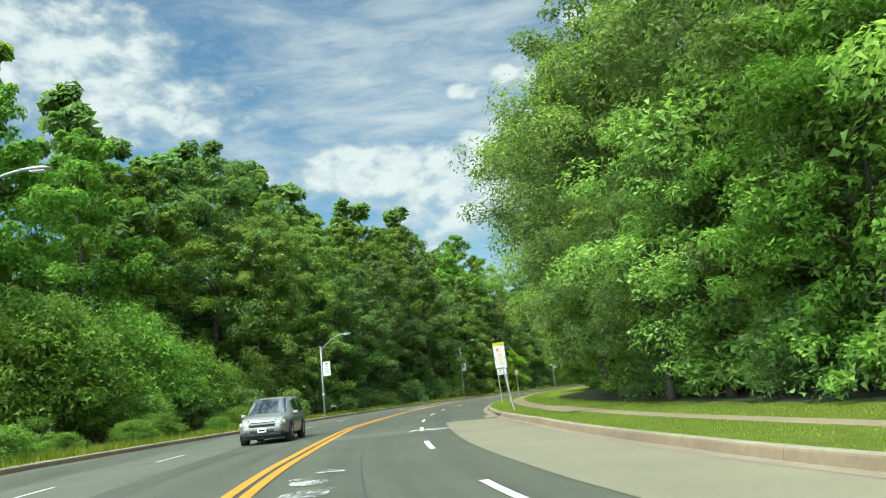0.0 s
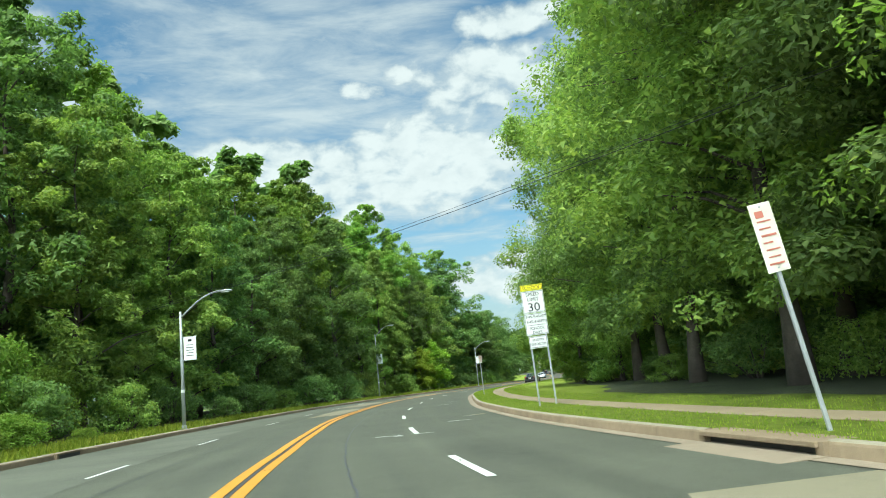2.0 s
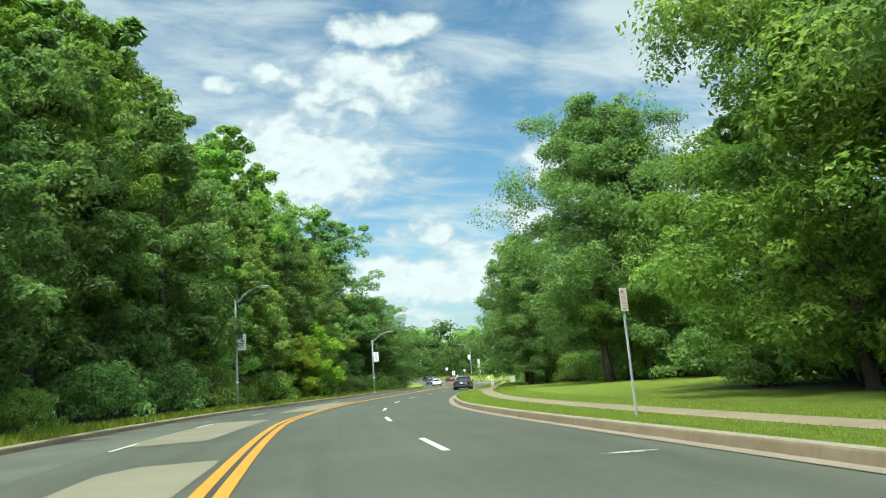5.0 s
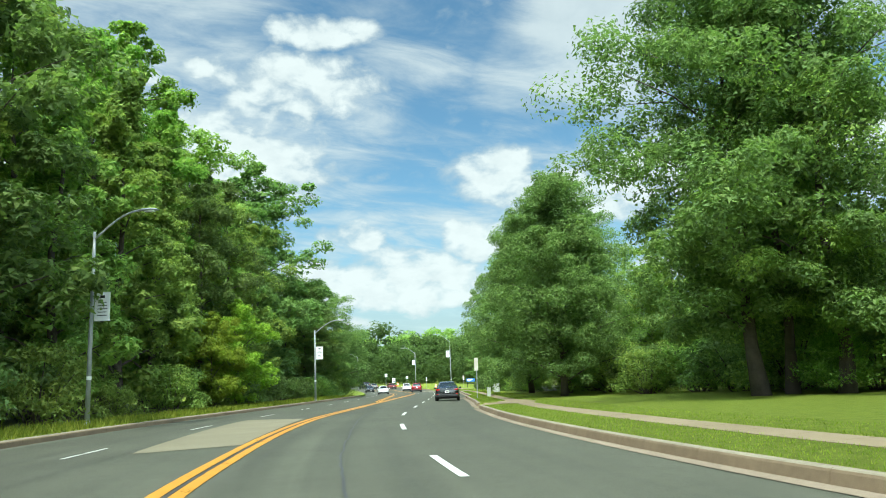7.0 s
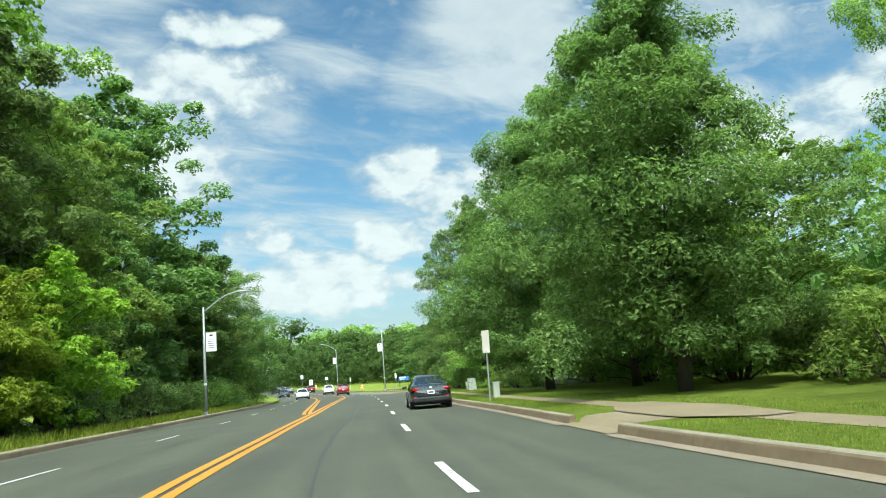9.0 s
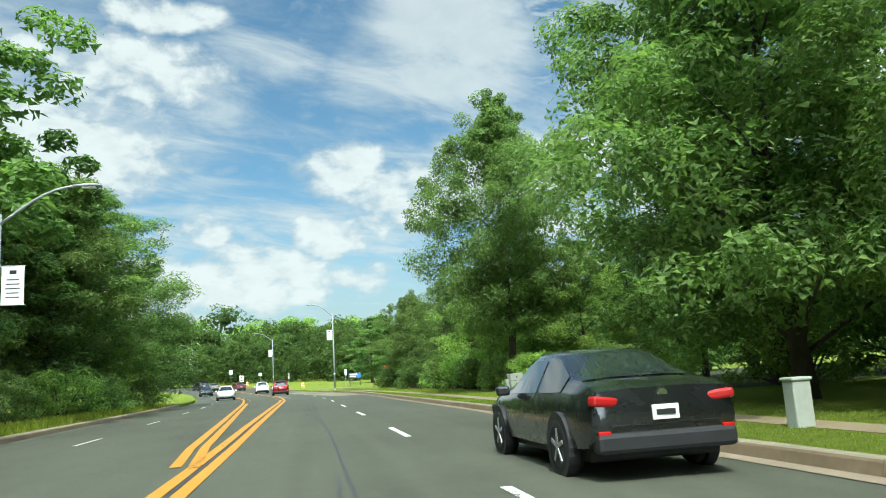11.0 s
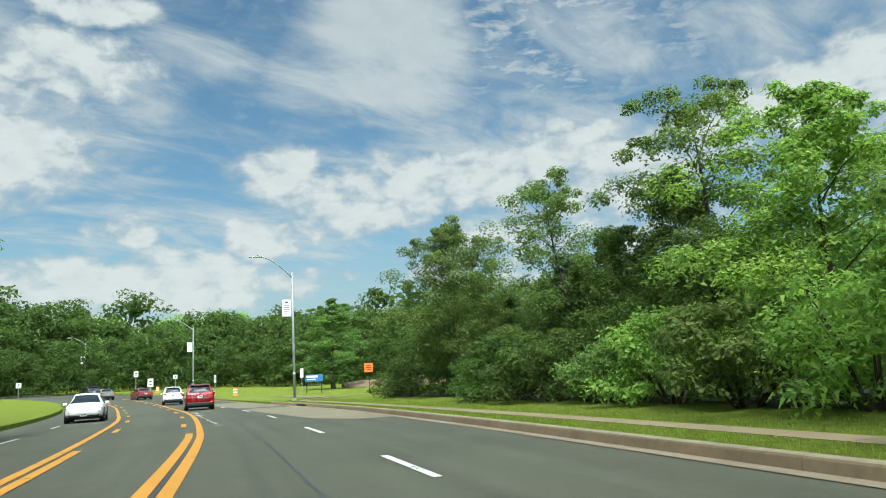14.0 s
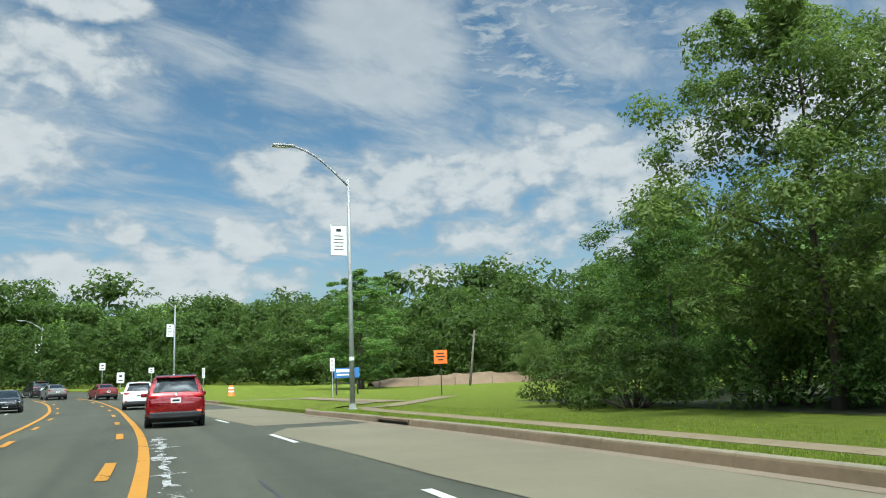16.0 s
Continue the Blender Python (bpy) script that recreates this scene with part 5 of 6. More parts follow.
def street_lamp(s, o, height, arm, banner_z, label, xy=None, style="cobra", side=1):
    """A pole on a flanged base, a bent arm towards the road, a lamp head and a hanging banner."""
    p = spot(s, o, land_z(o) if o > 0 else 0.17) if xy is None else Vector((*xy, 0.2 + rise(xy[1])))
    root = thing("street_lamp", pose(p.x, p.y, p.z, 0, 0, bearing(s) + (0 if side > 0 else 180)), label, "street lamp", "street lamps")
    part("base_flange", tube([(0, 0, -0.03), (0, 0, 0.04), (0, 0, 0.05), (0, 0, 0.22)], [0.2, 0.2, 0.14, 0.12], 14), GALV, root)
    part("pole", tube([(0, 0, 0.0), (0, 0, height * 0.5), (0, 0, height)], [0.105, 0.085, 0.06], 14), POLEGREY, root, smooth=True)
    lift = 1.25 if style == "cobra" else 1.5
    pts = [(arm * k, 0, height - 0.35 + lift * math.sin(k * math.pi / 2)) for k in (i / 7 for i in range(8))]
    part("arm", tube(pts, [0.05, 0.05, 0.048, 0.047, 0.046, 0.045, 0.044, 0.044], 8), POLEGREY, root, smooth=True)
    hx, hz = arm, height - 0.35 + lift
    bm = bmesh.new()
    if style == "cobra":
        rings = [(-0.15, 0.05, 0.05), (0.0, 0.09, 0.07), (0.25, 0.14, 0.1), (0.5, 0.16, 0.1), (0.68, 0.12, 0.06), (0.76, 0.04, 0.02)]
        loops = []
        for x, wy, wz in rings:
            loops.append([bm.verts.new((hx + x, wy * math.cos(2 * math.pi * k / 12), hz + wz * math.sin(2 * math.pi * k / 12) * (0.9 if k < 6 else 0.55))) for k in range(12)])
        for a, b in zip(loops, loops[1:]):
            for k in range(12):
                bm.faces.new((a[k], a[(k + 1) % 12], b[(k + 1) % 12], b[k]))
        bm.faces.new(loops[-1])
        bm.faces.new(list(reversed(loops[0])))
        head = part("head", bm, POLEGREY, root, "pale rounded lamp head", smooth=True)
        part("lens", box((0.42, 0.2, 0.05), (hx + 0.36, 0, hz - 0.06), bevel=0.02), LENS, head)
    else:
        box((0.75, 0.3, 0.08), (hx + 0.3, 0, hz), (0, 3, 0), 0.025, bm)
        box((0.25, 0.16, 0.07), (hx - 0.1, 0, hz + 0.03), (0, 3, 0), 0.02, bm)
        head = part("head", bm, GALV, root, "flat grey lamp head")
        part("lens", box((0.5, 0.22, 0.02), (hx + 0.35, 0, hz - 0.06)), LENS, head)
        part("sensor", tube([(hx + 0.05, 0, hz + 0.04), (hx + 0.05, 0, hz + 0.13)], 0.04, 8), TRIM, head)
    if banner_z:
        for z in (banner_z + 0.62, banner_z - 0.62):
            part("banner_bracket", tube([(0, 0, z), (0.82, 0, z)], 0.014, 6), GALV, root)
        ban = part("banner", box((0.66, 0.012, 1.22), (0.45, 0, banner_z)), SIGNBACK, root, "white cloth banner with a small emblem and faint lines")
        bm = box((0.2, 0.02, 0.12), (0.45, 0, banner_z + 0.42))
        part("emblem", bm, INK, ban)
        for k in range(5):
            part("text_bar", box((0.36 + 0.08 * ((k * 7) % 3) / 2, 0.02, 0.035), (0.45, 0, banner_z + 0.18 - 0.14 * k)), TARMARK, ban)
    part("band", tube([(0, 0, 1.9), (0, 0, 2.05)], 0.105, 14), SIGNBACK, root, "white reflective band")
    return root


GREY_LAMP = "grey aluminium street lamp with a white banner on its pole"
street_lamp(66.4, -11.75, 6.2, 2.1, 4.2, GREY_LAMP)
street_lamp(122.6, -13.2, 8.3, 2.0, 5.0, GREY_LAMP)
street_lamp(165.5, -11.4, 7.0, 2.3, 4.7, GREY_LAMP)
street_lamp(21.6, -13.0, 7.6, 2.2, 5.0, GREY_LAMP)
street_lamp(236.5, 0, 9.4, 2.45, 6.75, "slender grey street lamp with a white banner", xy=(60.35, 221.4), style="flat", side=-1)
street_lamp(272, 0, 9.0, 2.8, 6.4, "slender grey street lamp with a white banner", xy=(73, 271), style="flat", side=-1)
street_lamp(300, 0, 8.5, 2.4, 5.6, GREY_LAMP, xy=(70.6, 312), side=-1)


def sign_plate(root, w, h, at, material, label="", edge=None):
    plate = part("panel", box((w, 0.006, h), at, bevel=0.002), material, root, label)
    if edge:
        x, y, z = at
        t = 0.012
        for sx, sz, px, pz in ((w - 0.03, t, 0, h / 2 - 0.025), (w - 0.03, t, 0, -h / 2 + 0.025), (t, h - 0.05, w / 2 - 0.02, 0), (t, h - 0.05, -w / 2 + 0.02, 0)):
            part("border", box((sx, 0.004, sz), (x + px, y - 0.005, z + pz)), edge, plate)
    return plate


def post(root, x, z, y=0.03):
    return part("post", box((0.055, 0.04, z + 0.15), (x, y, z / 2 - 0.1), bevel=0.006), GALV, root)


def school_sign():
    root = thing("speed_limit_sign", on_road(51.1, 4.7, land_z(4.5) - 0.17) @ pose(0, 0, 0, 2, -2.2, 0), "white school speed sign with yellow header on leaning posts", "road sign")
    post(root, -0.28, 3.4)
    post(root, 0.28, 4.1)
    f = -0.012
    head = sign_plate(root, 0.76, 0.20, (0, 0, 4.10), YELLOWSIGN, "yellow header panel", INK)
    lettering("SCHOOL", 0.15, INK, head, pose(0, f, 4.095), width=1.05)
    lim = sign_plate(root, 0.76, 0.74, (0, 0, 3.62), SIGNBACK, "white speed limit panel", INK)
    lettering("SPEED", 0.17, INK, lim, pose(0, f, 3.87))
    lettering("LIMIT", 0.17, INK, lim, pose(0, f, 3.70))
    lettering("30", 0.40, INK, lim, pose(0, f, 3.43), width=1.1)
    low = sign_plate(root, 0.76, 0.72, (0, 0, 2.87), SIGNBACK, "white hours panel", INK)
    lettering("8:45-9:45AM", 0.13, INK, low, pose(0, f, 3.12))
    lettering("3:45-4:45PM", 0.13, INK, low, pose(0, f, 2.95))
    part("rule", box((0.6, 0.006, 0.012), (0, -0.005, 2.84)), INK, low)
    lettering("SCHOOL", 0.13, INK, low, pose(0, f, 2.73))
    lettering("DAYS", 0.13, INK, low, pose(0, f, 2.59))
    small = sign_plate(root, 0.62, 0.40, (-0.02, 0, 2.27), SIGNBACK, "small white panel", INK)
    lettering("PHOTO", 0.11, INK, small, pose(-0.02, f, 2.34))
    lettering("ENFORCED", 0.11, INK, small, pose(-0.02, f, 2.20), width=0.9)


school_sign()


def parking_sign(m, tall, label, faded=True, back=False, long=0.92):
    root = thing("parking_sign", m, label, "road sign", "parking signs")
    post(root, 0, tall)
    pl = sign_plate(root, 0.33, long, (0, 0, tall - long / 2), CREAM if faded else SIGNBACK, "faded cream panel")
    for z in (tall - 0.05, tall - long + 0.05):
        part("bolt", tube([(0, -0.012, z), (0, 0.0, z)], 0.014, 8), GALV, pl)
    if not back:
        for j, (w, h, x) in enumerate(((0.12, 0.09, -0.04), (0.2, 0.022, 0.0), (0.17, 0.022, -0.02), (0.22, 0.03, 0.01), (0.14, 0.022, -0.03), (0.2, 0.022, 0.01), (0.18, 0.02, 0.0), (0.22, 0.026, 0.0))):
            part("text_bar", box((w, 0.006, h * long / 0.92), (x, -0.005, tall - 0.15 * long / 0.92 - 0.103 * long * j)), REDINK, pl)
    return root


parking_sign(on_road(35.0, 4.2, 0.17) @ pose(0, 0, 0, 0, -9, 0), 3.0, "faded red and cream parking sign on a leaning steel post")
parking_sign(on_road(80.6, 4.5, 0.17, 40) @ pose(0, 0, 0, 0, -1.5, 0), 2.75, "faded cream parking sign on a steel post", long=0.5)
parking_sign(on_road(145.4, 3.95, 0.17, -35) @ pose(0, 0, 0, 0, 1, 0), 2.9, "pale parking sign on a steel post by the footpath", back=True)
parking_sign(pose(72.5, 241.5, 0.4, 0, 0, -15), 2.6, "small white sign on a thin steel post", faded=False)
parking_sign(pose(73.0, 264, 0.55, 0, 0, 15), 2.6, "small white sign on a thin steel post", faded=False)


def utility_cabinet():
    root = thing("utility_cabinet", on_road(171.2, 6.9, 0.2, 4) @ pose(0, 0, 0, 0, -2, 0) @ Matrix.Diagonal((0.86, 0.82, 0.77, 1)), "pale green metal utility cabinet tilted on its pad beside the footpath", "utility cabinet")
    part("pad", box((0.85, 0.75, 0.12), (0, 0, 0.0), bevel=0.015), KERB, root, "concrete pad")
    for k, (z, h) in enumerate(((0.25, 0.36), (0.62, 0.36), (0.98, 0.34))):
        body = part("body", box((0.68 - 0.02 * k, 0.54, h), (0, 0, z), (0, 0.6 * (k - 1), 0), 0.02), CABINET, root)
        part("latch", box((0.05, 0.03, 0.09), (-0.12 + 0.06 * k, -0.275, z + 0.02), bevel=0.006), TRIM, body, "small dark latch")
    for z in (0.435, 0.805):
        part("seam", box((0.64, 0.51, 0.016), (0, 0, z)), TRIM, root, "dark joint between the cabinet's sections")
    part("cap", box((0.70, 0.56, 0.05), (0, 0, 1.165), bevel=0.02), CABINET, root)
    side = part("side_box", box((0.14, 0.3, 0.72), (-0.43, 0.05, 0.52), (0, -2, 0), 0.015), CABINET, root, "narrow grey side box")
    part("side_lid", box((0.15, 0.31, 0.03), (-0.44, 0.05, 0.89), (0, -2, 0), 0.008), GALV, side)


utility_cabinet()


def bin_post():
    root = thing("marker_box", on_road(150, 5.0, 0.18, 0), "small pale utility box on the grass", "utility box")
    part("body", box((0.3, 0.25, 0.7), (0, 0, 0.33), bevel=0.02), CABINET, root)
    part("lid", box((0.34, 0.29, 0.05), (0, 0, 0.7), bevel=0.015), CABINET, root)


bin_post()


def work_sign():
    root = thing("roadwork_sign", pose(74.3, 232.0, 0.3, 0, 0, -38), "bright orange roadwork sign on a thin black post", "road sign")
    part("post", box((0.06, 0.05, 2.8), (0, 0.04, 1.3), bevel=0.006), TRIM, root)
    pan = part("panel", box((0.82, 0.01, 0.85), (0, 0, 2.3), bevel=0.003), ORANGESIGN, root)
    for z, w in ((2.5, 0.42), (2.31, 0.56), (2.12, 0.36)):
        part("text_bar", box((w, 0.008, 0.07), (0, -0.008, z)), INK, pan)


work_sign()


def blue_board():
    root = thing("notice_board", pose(75.6, 244.3, 0.35 + rise(244.3), 0, 0, -28), "blue and white notice board on dark legs on the lawn", "sign board")
    for x in (-0.8, 0.8):
        part("leg", box((0.1, 0.1, 1.9), (x, 0.06, 0.9), bevel=0.01), TRIM, root)
    top = part("panel", box((1.9, 0.08, 0.75), (0, 0, 1.55), bevel=0.02), BLUESIGN, root)
    part("text_bar", box((1.2, 0.02, 0.22), (-0.2, -0.05, 1.72)), SIGNBACK, top)
    part("text_bar", box((0.9, 0.02, 0.12), (-0.3, -0.05, 1.42)), SIGNBACK, top)
    part("rail", box((1.7, 0.06, 0.08), (0, 0, 0.75), bevel=0.01), TRIM, root)


blue_board()


def barrel(x, y):
    root = thing("traffic_barrel", pose(x, y, 0.2 + rise(y)), "orange traffic barrel with white bands", "traffic barrel", "traffic barrels")
    part("drum", tube([(0, 0, 0), (0, 0, 0.08), (0, 0, 0.1), (0, 0, 0.85), (0, 0, 0.95)], [0.34, 0.34, 0.27, 0.22, 0.15], 16), BARRIER, root, smooth=True)
    for z in (0.35, 0.65):
        part("band", tube([(0, 0, z), (0, 0, z + 0.13)], [0.262, 0.25], 16, cap=False), SIGNBACK, root)


barrel(73.6, 259.5)
barrel(75.5, 291)


def white_board(x, y, turn, w, h, z, label):
    root = thing("sign_board", pose(x, y, 0.15 + rise(y), 0, 0, turn), label, "road sign", "junction signs")
    part("post", box((0.07, 0.05, z), (0, 0.04, z / 2 - 0.05), bevel=0.006), GALV, root)
    pan = part("panel", box((w, 0.01, h), (0, 0, z - h / 2), bevel=0.003), SIGNBACK, root)
    part("emblem", box((w * 0.36, 0.008, h * 0.2), (0, -0.008, z - h * 0.35)), INK, pan)
    part("text_bar", box((w * 0.6, 0.008, h * 0.1), (0, -0.008, z - h * 0.75)), INK, pan)


white_board(74.2, 297, -8, 0.7, 0.9, 3.4, "white lane sign on a post at the junction")
white_board(75.8, 295, -8, 0.9, 1.3, 2.2, "large white board on a post at the junction")
white_board(56.5, 292, 5, 0.7, 0.7, 2.4, "white sign on a low post at the junction")
white_board(75.2, 283, -12, 0.6, 0.6, 2.8, "white sign on a post at the junction")


def utility_pole(xy, tall, tilt, label):
    root = thing("utility_pole", pose(*xy, 0.1, 0, 0, 0) @ pose(0, 0, 0, tilt[0], tilt[1], 0), label, "utility pole")
    part("pole", tube([(0, 0, -0.2), (0, 0, tall * 0.5), (0, 0, tall)], [0.13, 0.115, 0.10], 12), POLEWOOD, root, smooth=True)
    part("bracket", box((0.1, 0.5, 0.08), (0, 0.1, tall - 0.5), bevel=0.01), GALV, root)
    return root


utility_pole((8.6, 32.4), 6.6, (0, -1), "pale weathered wooden utility pole among the boughs")
utility_pole((95.5, 252), 6.0, (0, 10), "leaning pale wooden pole on the lawn")


def cable(a, b, sag, r, label):
    a, b = Vector(a), Vector(b)
    pts = [a.lerp(b, k / 16) - Vector((0, 0, 4 * sag * (k / 16) * (1 - k / 16))) for k in range(17)]
    root = tagged(part("overhead_cable", tube(pts, r, 6), WIRE, None), label, "cable", "overhead cables")
    return root


pa, pb = Vector((-16.5, 71.8, 6.9)), Vector((8.6, 32.4, 6.25))
cable(pa, pb, 0.5, 0.008, "black overhead cable slung across the road")
cable(pa + Vector((0, 0, 0.12)), pb + Vector((0, 0.1, 0.1)), 0.5, 0.005, "black overhead cable slung across the road")


def earth_bank():
    """A long low heap of bare ochre earth with survey stakes along it."""
    rnd = random.Random(21)
    v, f, n, k = [], [], 28, 9
    for i in range(n + 1):
        u = i / n
        cx, cy = 92 + 26 * u, 264 - 14 * u
        tall = 1.35 * math.sin(math.pi * min(1, 0.06 + 0.94 * u)) ** 0.5
        for j in range(k):
            a = (j / (k - 1) - 0.5) * 2
            p = Vector((cx - a * 1.1, cy - a * 2.2))
            h = tall * max(0.0, 1 - a * a) * (0.85 + 0.3 * noise.noise((i * 0.6, j * 0.7, 3)))
            v.append((p.x, p.y, rise(p.y) + 0.3 + h))
    for i in range(n):
        for j in range(k - 1):
            f.append((i * k + j, i * k + j + 1, (i + 1) * k + j + 1, (i + 1) * k + j))
    tagged(as_mesh("earth_bank", v, f, SOIL, smooth=True), "low bank of bare ochre earth on the lawn", "earth bank", kind="structure")
    for i in range(7):
        x, y = 90 + 3.6 * i, 259.5 - 2.0 * i + rnd.random()
        stake = tube([(0, 0, -0.1), (0, 0, 0.7), (0, 0, 1.0 + 0.2 * rnd.random())], [0.03, 0.03, 0.015], 6)
        ob = part("survey_stake", stake, POLEWOOD, None)
        ob.matrix_world = pose(x, y, 0.3 + rise(y), 4 * rnd.random(), 5 * rnd.random() - 2, 0)
        tagged(ob, "thin pale wooden stake standing in the lawn", "stake", "survey stakes")


earth_bank()
# ---- cars ----


def car_sections(kind):
    """Stations from tail to nose: y, half width, sill, belt, top, half width of the top."""
    if kind == "suv":
        return [(-2.27, 0.80, 0.50, 0.78, 0.82, 0.74), (-2.25, 0.86, 0.42, 0.92, 0.98, 0.78), (-2.18, 0.91, 0.36, 1.02, 1.08, 0.80), (-2.00, 0.92, 0.30, 1.06, 1.36, 0.76), (-1.82, 0.92, 0.28, 1.07, 1.60, 0.685),
                (-1.6, 0.92, 0.27, 1.06, 1.645, 0.68), (-0.9, 0.92, 0.26, 1.02, 1.68, 0.685), (-0.1, 0.92, 0.26, 0.99, 1.68, 0.685), (0.35, 0.92, 0.26, 0.98, 1.62, 0.67), (0.85, 0.92, 0.26, 0.97, 1.32, 0.70),
                (1.25, 0.91, 0.26, 0.96, 1.06, 0.74), (1.7, 0.90, 0.28, 0.90, 1.01, 0.76), (2.05, 0.86, 0.32, 0.82, 0.93, 0.74), (2.25, 0.76, 0.38, 0.70, 0.80, 0.66), (2.3, 0.66, 0.45, 0.62, 0.70, 0.58)], 1.36
    return [(-2.33, 0.76, 0.46, 0.70, 0.78, 0.68), (-2.30, 0.84, 0.38, 0.82, 0.96, 0.74), (-2.15, 0.89, 0.30, 0.90, 1.02, 0.76), (-1.75, 0.90, 0.26, 0.92, 1.06, 0.74), (-1.45, 0.90, 0.24, 0.92, 1.16, 0.68),
            (-1.0, 0.90, 0.24, 0.91, 1.37, 0.59), (-0.5, 0.90, 0.23, 0.90, 1.44, 0.58), (0.1, 0.90, 0.23, 0.89, 1.45, 0.58), (0.45, 0.90, 0.23, 0.88, 1.37, 0.58), (0.95, 0.90, 0.23, 0.87, 1.10, 0.66),
            (1.3, 0.89, 0.24, 0.85, 0.96, 0.74), (1.75, 0.88, 0.26, 0.80, 0.90, 0.74), (2.1, 0.83, 0.30, 0.72, 0.82, 0.70), (2.3, 0.72, 0.36, 0.62, 0.70, 0.60), (2.35, 0.62, 0.42, 0.56, 0.62, 0.52)], 1.40


def car_loop(st):
    y, w, zb, zs, zt, wt = st
    half = [(w * 0.80, zb), (w * 0.97, zb + 0.06), (w, zb + 0.25), (w * 0.985, (zb + zs) / 2 + 0.12), (w * 0.955, zs), (wt + (w * 0.93 - wt) * 0.12, zs + (zt - zs) * 0.86), (wt * 0.93, zt - 0.01), (wt * 0.5, zt + 0.012)]
    return [Vector((x, y, z)) for x, z in half] + [Vector((-x, y, z)) for x, z in reversed(half)]


def make_car(kind, body_paint, label, m, name, lit=False, cladding=True):
    st, base = car_sections(kind)
    root = thing(name, m, label, "car", "cars on the road")
    loops = [car_loop(q) for q in st]
    n = len(loops[0])
    bm = bmesh.new()
    vv = [[bm.verts.new(p) for p in lp] for lp in loops]
    for a, b in zip(vv, vv[1:]):
        for k in range(n):
            bm.faces.new((a[k], a[(k + 1) % n], b[(k + 1) % n], b[k]))
    bm.faces.new(list(reversed(vv[0])))
    bm.faces.new(vv[-1])
    body = part("body", bm, body_paint, root, smooth=True)
    body.data.set_sharp_from_angle(angle=radians(38))

    def skin(name, i0, i1, k0, k1, material, push=0.012, shrink=0.0, label=""):
        """A pane over the body's own shape, a little proud of it."""
        g = bmesh.new()
        grid = [[g.verts.new(loops[i][k % n]) for k in range(k0, k1 + 1)] for i in range(i0, i1 + 1)]
        for ra, rb in zip(grid, grid[1:]):
            for j in range(len(ra) - 1):
                g.faces.new((ra[j], ra[j + 1], rb[j + 1], rb[j]))
        c = sum((v.co for v in g.verts), Vector()) / len(g.verts)
        for v in g.verts:
            v.co = c + (v.co - c) * (1 - shrink)
        g.normal_update()
        mid = Vector((0, c.y, 0.75))
        for v in g.verts:
            nn = v.normal
            v.co += nn * push if nn.dot(c - mid) > 0 or abs(nn.dot(c - mid)) < 1e-6 else -nn * push
        return part(name, g, material, body if name != "cladding" else root, label, smooth=True)

    if kind == "suv":
        skin("rear_window", 2, 4, 5, 10, GLASS, 0.012, 0.13)
        skin("windscreen", 8, 10, 5, 10, GLASS, 0.012, 0.06)
        for k in (4, 10):
            skin("side_window", 4, 6, k, k + 1, GLASS, 0.01, 0.12)
            skin("side_window", 6, 9, k, k + 1, GLASS, 0.01, 0.12)
        tail_y, tz, belt = -2.27, 0.98, 0.86
    else:
        skin("rear_window", 3, 5, 5, 10, GLASS, 0.012, 0.1)
        skin("windscreen", 8, 10, 5, 10, GLASS, 0.012, 0.06)
        for k in (4, 10):
            skin("side_window", 4, 6, k, k + 1, GLASS, 0.01, 0.12)
            skin("side_window", 6, 9, k, k + 1, GLASS, 0.01, 0.12)
        tail_y, tz, belt = -2.345, 0.84, 0.70
    for x in (-1, 1):
        part("tail_lamp", box((0.36, 0.14, 0.11), (x * 0.66, tail_y + 0.07, tz), (0, -x * 6, -x * 12), 0.03), TAIL, body)
        lamp = part("head_lamp", box((0.38, 0.26, 0.16), (x * 0.63, 2.085, 0.75 if kind == "suv" else 0.65), (0, x * 8, -x * 24), 0.04), HEADLAMP, body)
        part("bezel", box((0.41, 0.2, 0.19), (x * 0.63, 2.085, 0.75 if kind == "suv" else 0.65), (0, x * 8, -x * 24), 0.04), TRIM, lamp)
        mir = part("mirror", box((0.2, 0.12, 0.14), (x * 1.0, 0.72, 1.04 if kind == "suv" else 0.95), (0, 0, x * 8), 0.035), body_paint, body)
        part("reflector", box((0.14, 0.04, 0.07), (x * 0.72, tail_y + 0.0, 0.50), bevel=0.012), BRAKE if lit and x > 0 else TAIL, body)
        ex = tube([(x * 0.52, tail_y - 0.03, 0.36), (x * 0.52, tail_y + 0.2, 0.36)], 0.045, 12)
        part("exhaust", ex, CHROME, body)
    part("rear_bumper", box((1.62, 0.2, 0.22), (0, tail_y + 0.06, 0.40), bevel=0.05), TRIM, body, "black plastic lower bumper")
    part("front_bumper", box((1.4, 0.2, 0.2), (0, 2.2, 0.38), bevel=0.05), TRIM, body, "black lower front bumper")
    gz = 0.70 if kind == "suv" else 0.60
    grille = part("grille", box((0.98, 0.07, 0.2 if kind == "suv" else 0.13), (0, 2.27, gz), bevel=0.03), TRIM, body)
    part("grille_bar", box((0.98, 0.03, 0.055 if kind == "suv" else 0.03), (0, 2.315, gz + 0.03), bevel=0.01), body_paint, grille)
    part("lower_grille", box((0.9, 0.07, 0.11), (0, 2.275, gz - 0.23), bevel=0.03), TRIM, body)
    plate_f = part("front_plate", box((0.31, 0.02, 0.15), (0, 2.325, gz - 0.2), bevel=0.004), SIGNBACK, body, "white number plate")
    part("text_bar", box((0.22, 0.01, 0.06), (0, 2.338, gz - 0.2)), INK, plate_f)
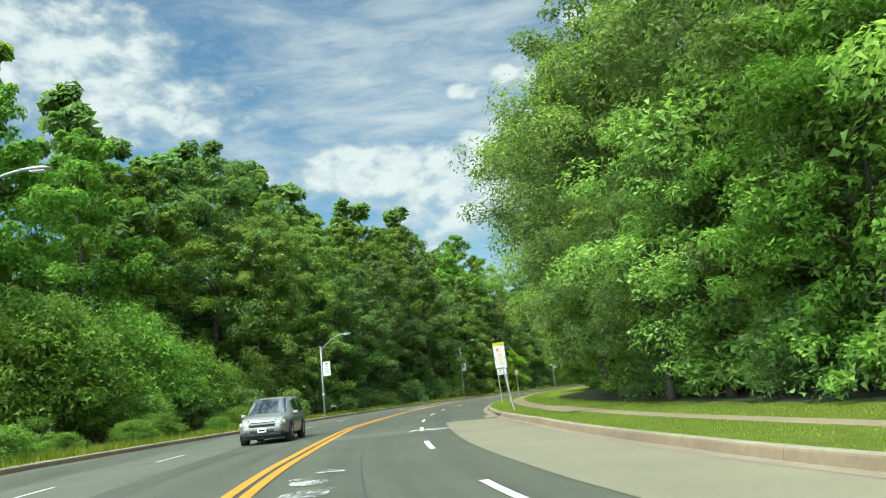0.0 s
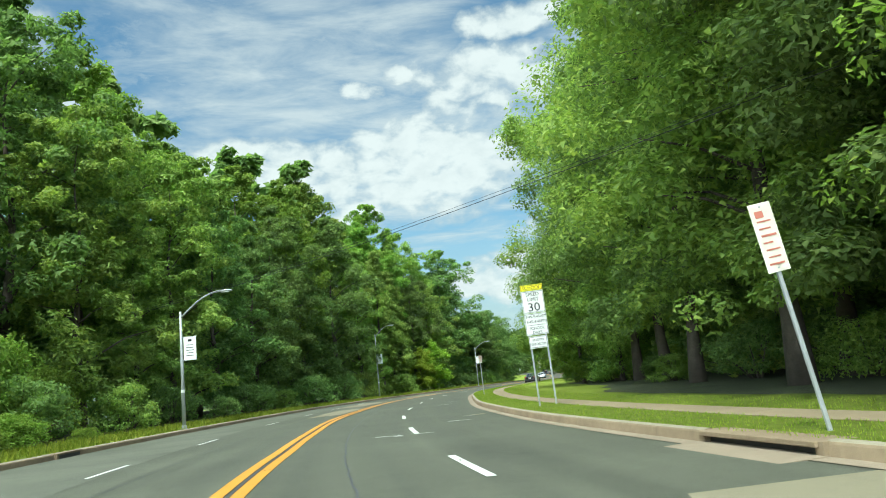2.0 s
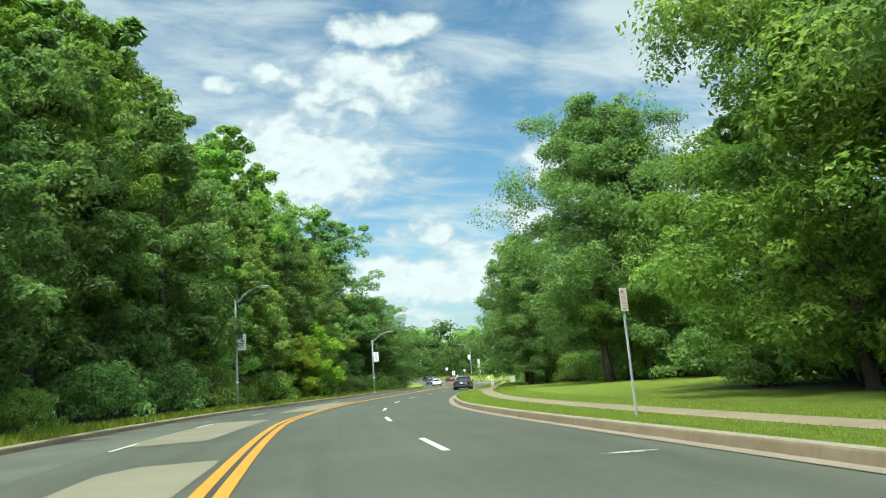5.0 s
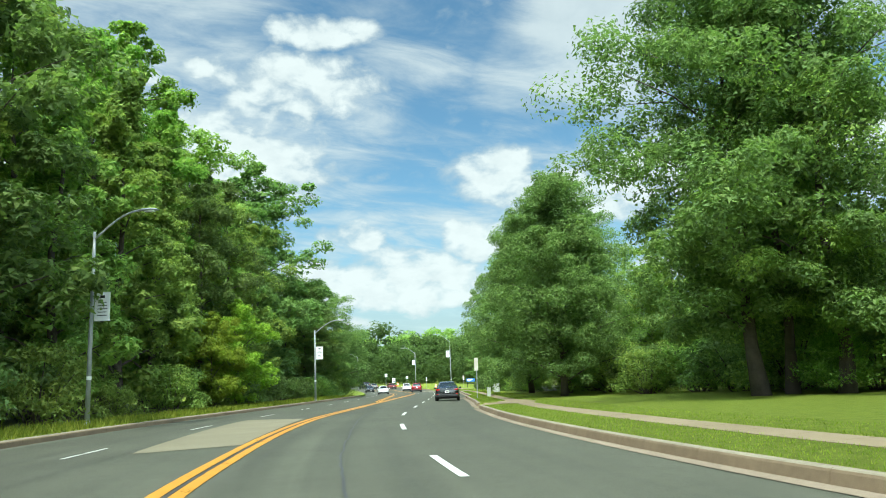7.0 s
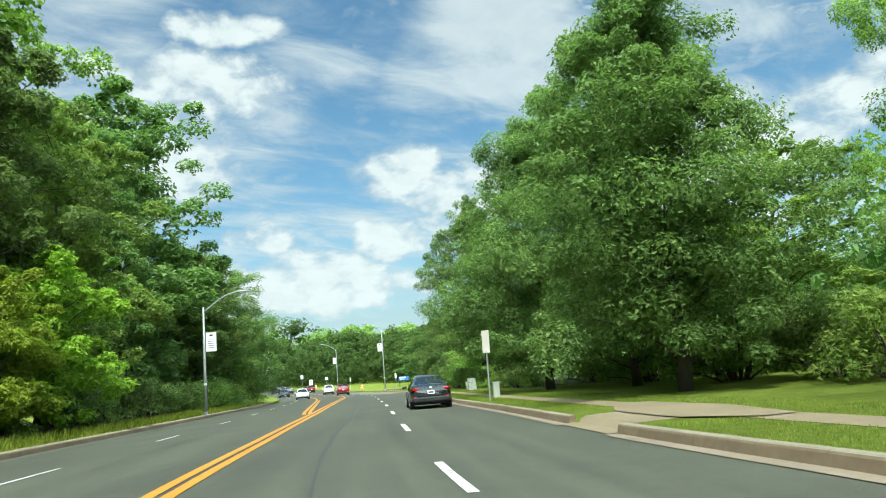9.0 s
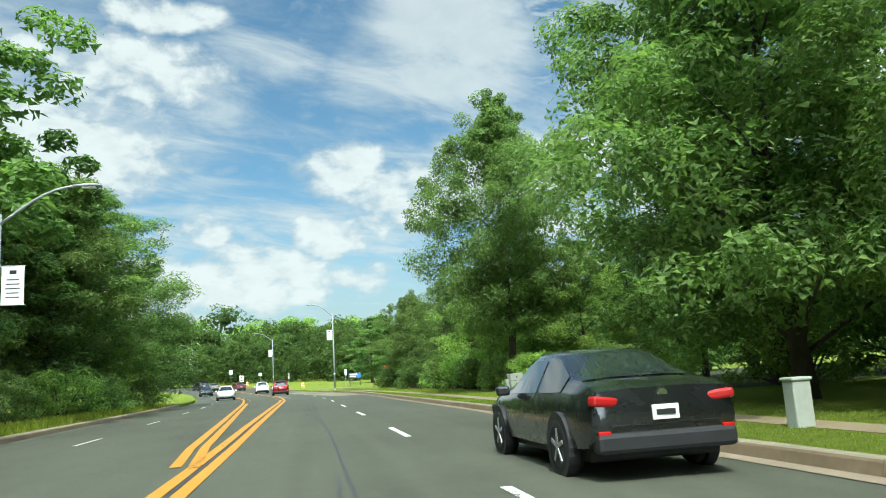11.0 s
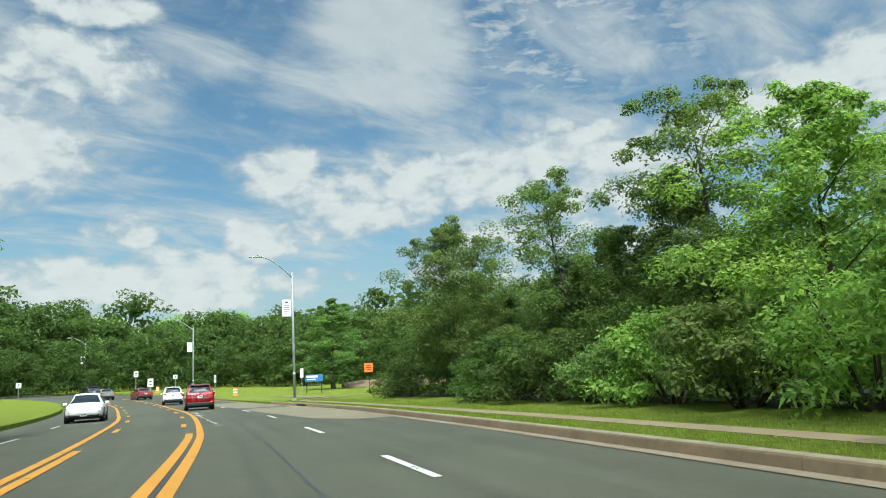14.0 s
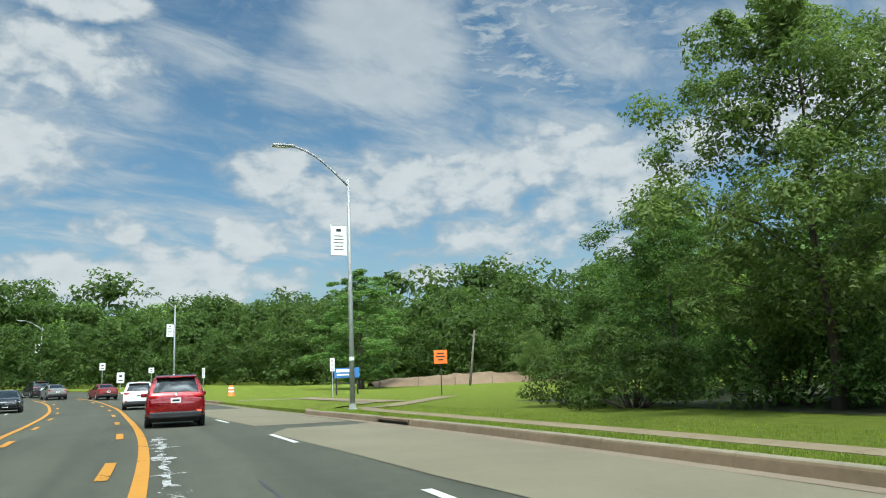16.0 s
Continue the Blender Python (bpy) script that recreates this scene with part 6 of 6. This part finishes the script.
    for x in (-1, 1):
        part("fog_lamp", tube([(x * 0.62, 2.12, gz - 0.24), (x * 0.60, 2.235, gz - 0.24)], 0.06, 12), HEADLAMP, body)
    part("underbody", box((1.5, 3.9, 0.16), (0, 0, 0.25), bevel=0.03), TRIM, body)
    crease = part("tailgate_line", box((1.24, 0.02, 0.02), (0, tail_y + 0.0, belt - 0.12), bevel=0.006), body_paint, body)
    plate = part("number_plate", box((0.31, 0.02, 0.16), (0, tail_y + 0.0, belt), bevel=0.004), SIGNBACK, body, "white number plate")
    part("text_bar", box((0.22, 0.01, 0.06), (0, tail_y - 0.012, belt)), INK, plate)
    part("badge", tube([(0, tail_y + 0.10, belt + 0.19), (0, tail_y + 0.03, belt + 0.19)], [0.07, 0.06], 14), CHROME, body, "chrome oval badge")
    if kind == "suv":
        part("spoiler", box((1.26, 0.30, 0.05), (0, -1.84, 1.63), (8, 0, 0), 0.018), body_paint, body)
        part("high_brake_lamp", box((0.4, 0.03, 0.03), (0, -1.985, 1.61)), TAIL, body)
        part("wiper", tube([(0.0, -2.16, 1.12), (0.28, -2.13, 1.16), (0.42, -2.12, 1.17)], 0.012, 6), TRIM, body)
        for x in (-0.55, 0.55):
            part("roof_rail", tube([(x, -1.3, 1.68), (x, -1.2, 1.72), (x, 0.2, 1.73), (x, 0.3, 1.68)], 0.018, 6), TRIM, body)
    part("aerial", tube([(0, -1.45, 1.66 if kind == "suv" else 1.0), (0, -1.62, 1.74 if kind == "suv" else 1.1)], [0.03, 0.012], 6), body_paint, body)
    r, wy = (0.355, (-1.32, 1.36)) if kind == "suv" else (0.325, (-1.38, 1.38))
    for y in wy:
        for x in (-1, 1):
            arch = tube([(x * 0.80, y, r + 0.01), (x * 0.932, y, r + 0.01)], r + 0.065, 24)
            part("wheel_arch", arch, TRIM, body, "dark wheel arch")
            g = bmesh.new()
            prof = [(0.70, 0.24), (0.70, r - 0.03), (0.725, r), (0.90, r), (0.935, r - 0.03), (0.94, 0.235)]
            rings = [[g.verts.new((x * px, y + pr * math.cos(2 * math.pi * k / 24), r + pr * math.sin(2 * math.pi * k / 24))) for k in range(24)] for px, pr in prof]
            for a, b in zip(rings, rings[1:]):
                for k in range(24):
                    g.faces.new((a[k], a[(k + 1) % 24], b[(k + 1) % 24], b[k]))
            g.faces.new(rings[0])
            wheel = part("wheel", g, TYRE, root)
            g = tube([(x * 0.90, y, r), (x * 0.925, y, r)], 0.235, 20)
            for k in range(5):
                a = 2 * math.pi * k / 5
                box((0.02, 0.05, 0.2), (x * 0.935, y + 0.11 * math.sin(a), r + 0.11 * math.cos(a)), (-math.degrees(a), 0, 0), 0.006, g)
            part("rim", g, RIM, wheel)
    return root


def lane_z(o):
    return crown_z(o) + 0.008


make_car("suv", RED, "glossy red SUV seen from behind, driving in its lane", on_road(233.2, -1.72, lane_z(-1.7), -3), "red_suv", lit=True)
make_car("suv", CARWHITE, "white SUV ahead in the lane", on_road(258, -1.7, lane_z(-1.7), -4), "white_suv")
make_car("sedan", CARBLACK, "black sedan in the kerb lane", on_road(150.0, 1.75, lane_z(1.7), 0), "kerb_lane_sedan")
make_car("suv", SILVER, "silver SUV coming the other way", on_road(30.8, -5.8, lane_z(-6), 180), "silver_suv")
make_car("sedan", CARWHITE, "white sedan coming the other way", on_road(223.0, -8.1, lane_z(-9), 180), "white_sedan")
make_car("sedan", CARBLACK, "black sedan coming the other way", on_road(264, -9.4, lane_z(-9), 180), "black_sedan")
make_car("sedan", DARKRED, "dark red sedan waiting far ahead", on_road(285, -1.6, lane_z(-1.7), 3), "dark_red_sedan")
make_car("sedan", SILVER, "silver sedan far ahead at the bend", on_road(291, -5.0, lane_z(-5), 0), "silver_sedan")
make_car("suv", CARBLACK, "black SUV far ahead at the bend", on_road(299, -5.0, lane_z(-5), 0), "black_suv")
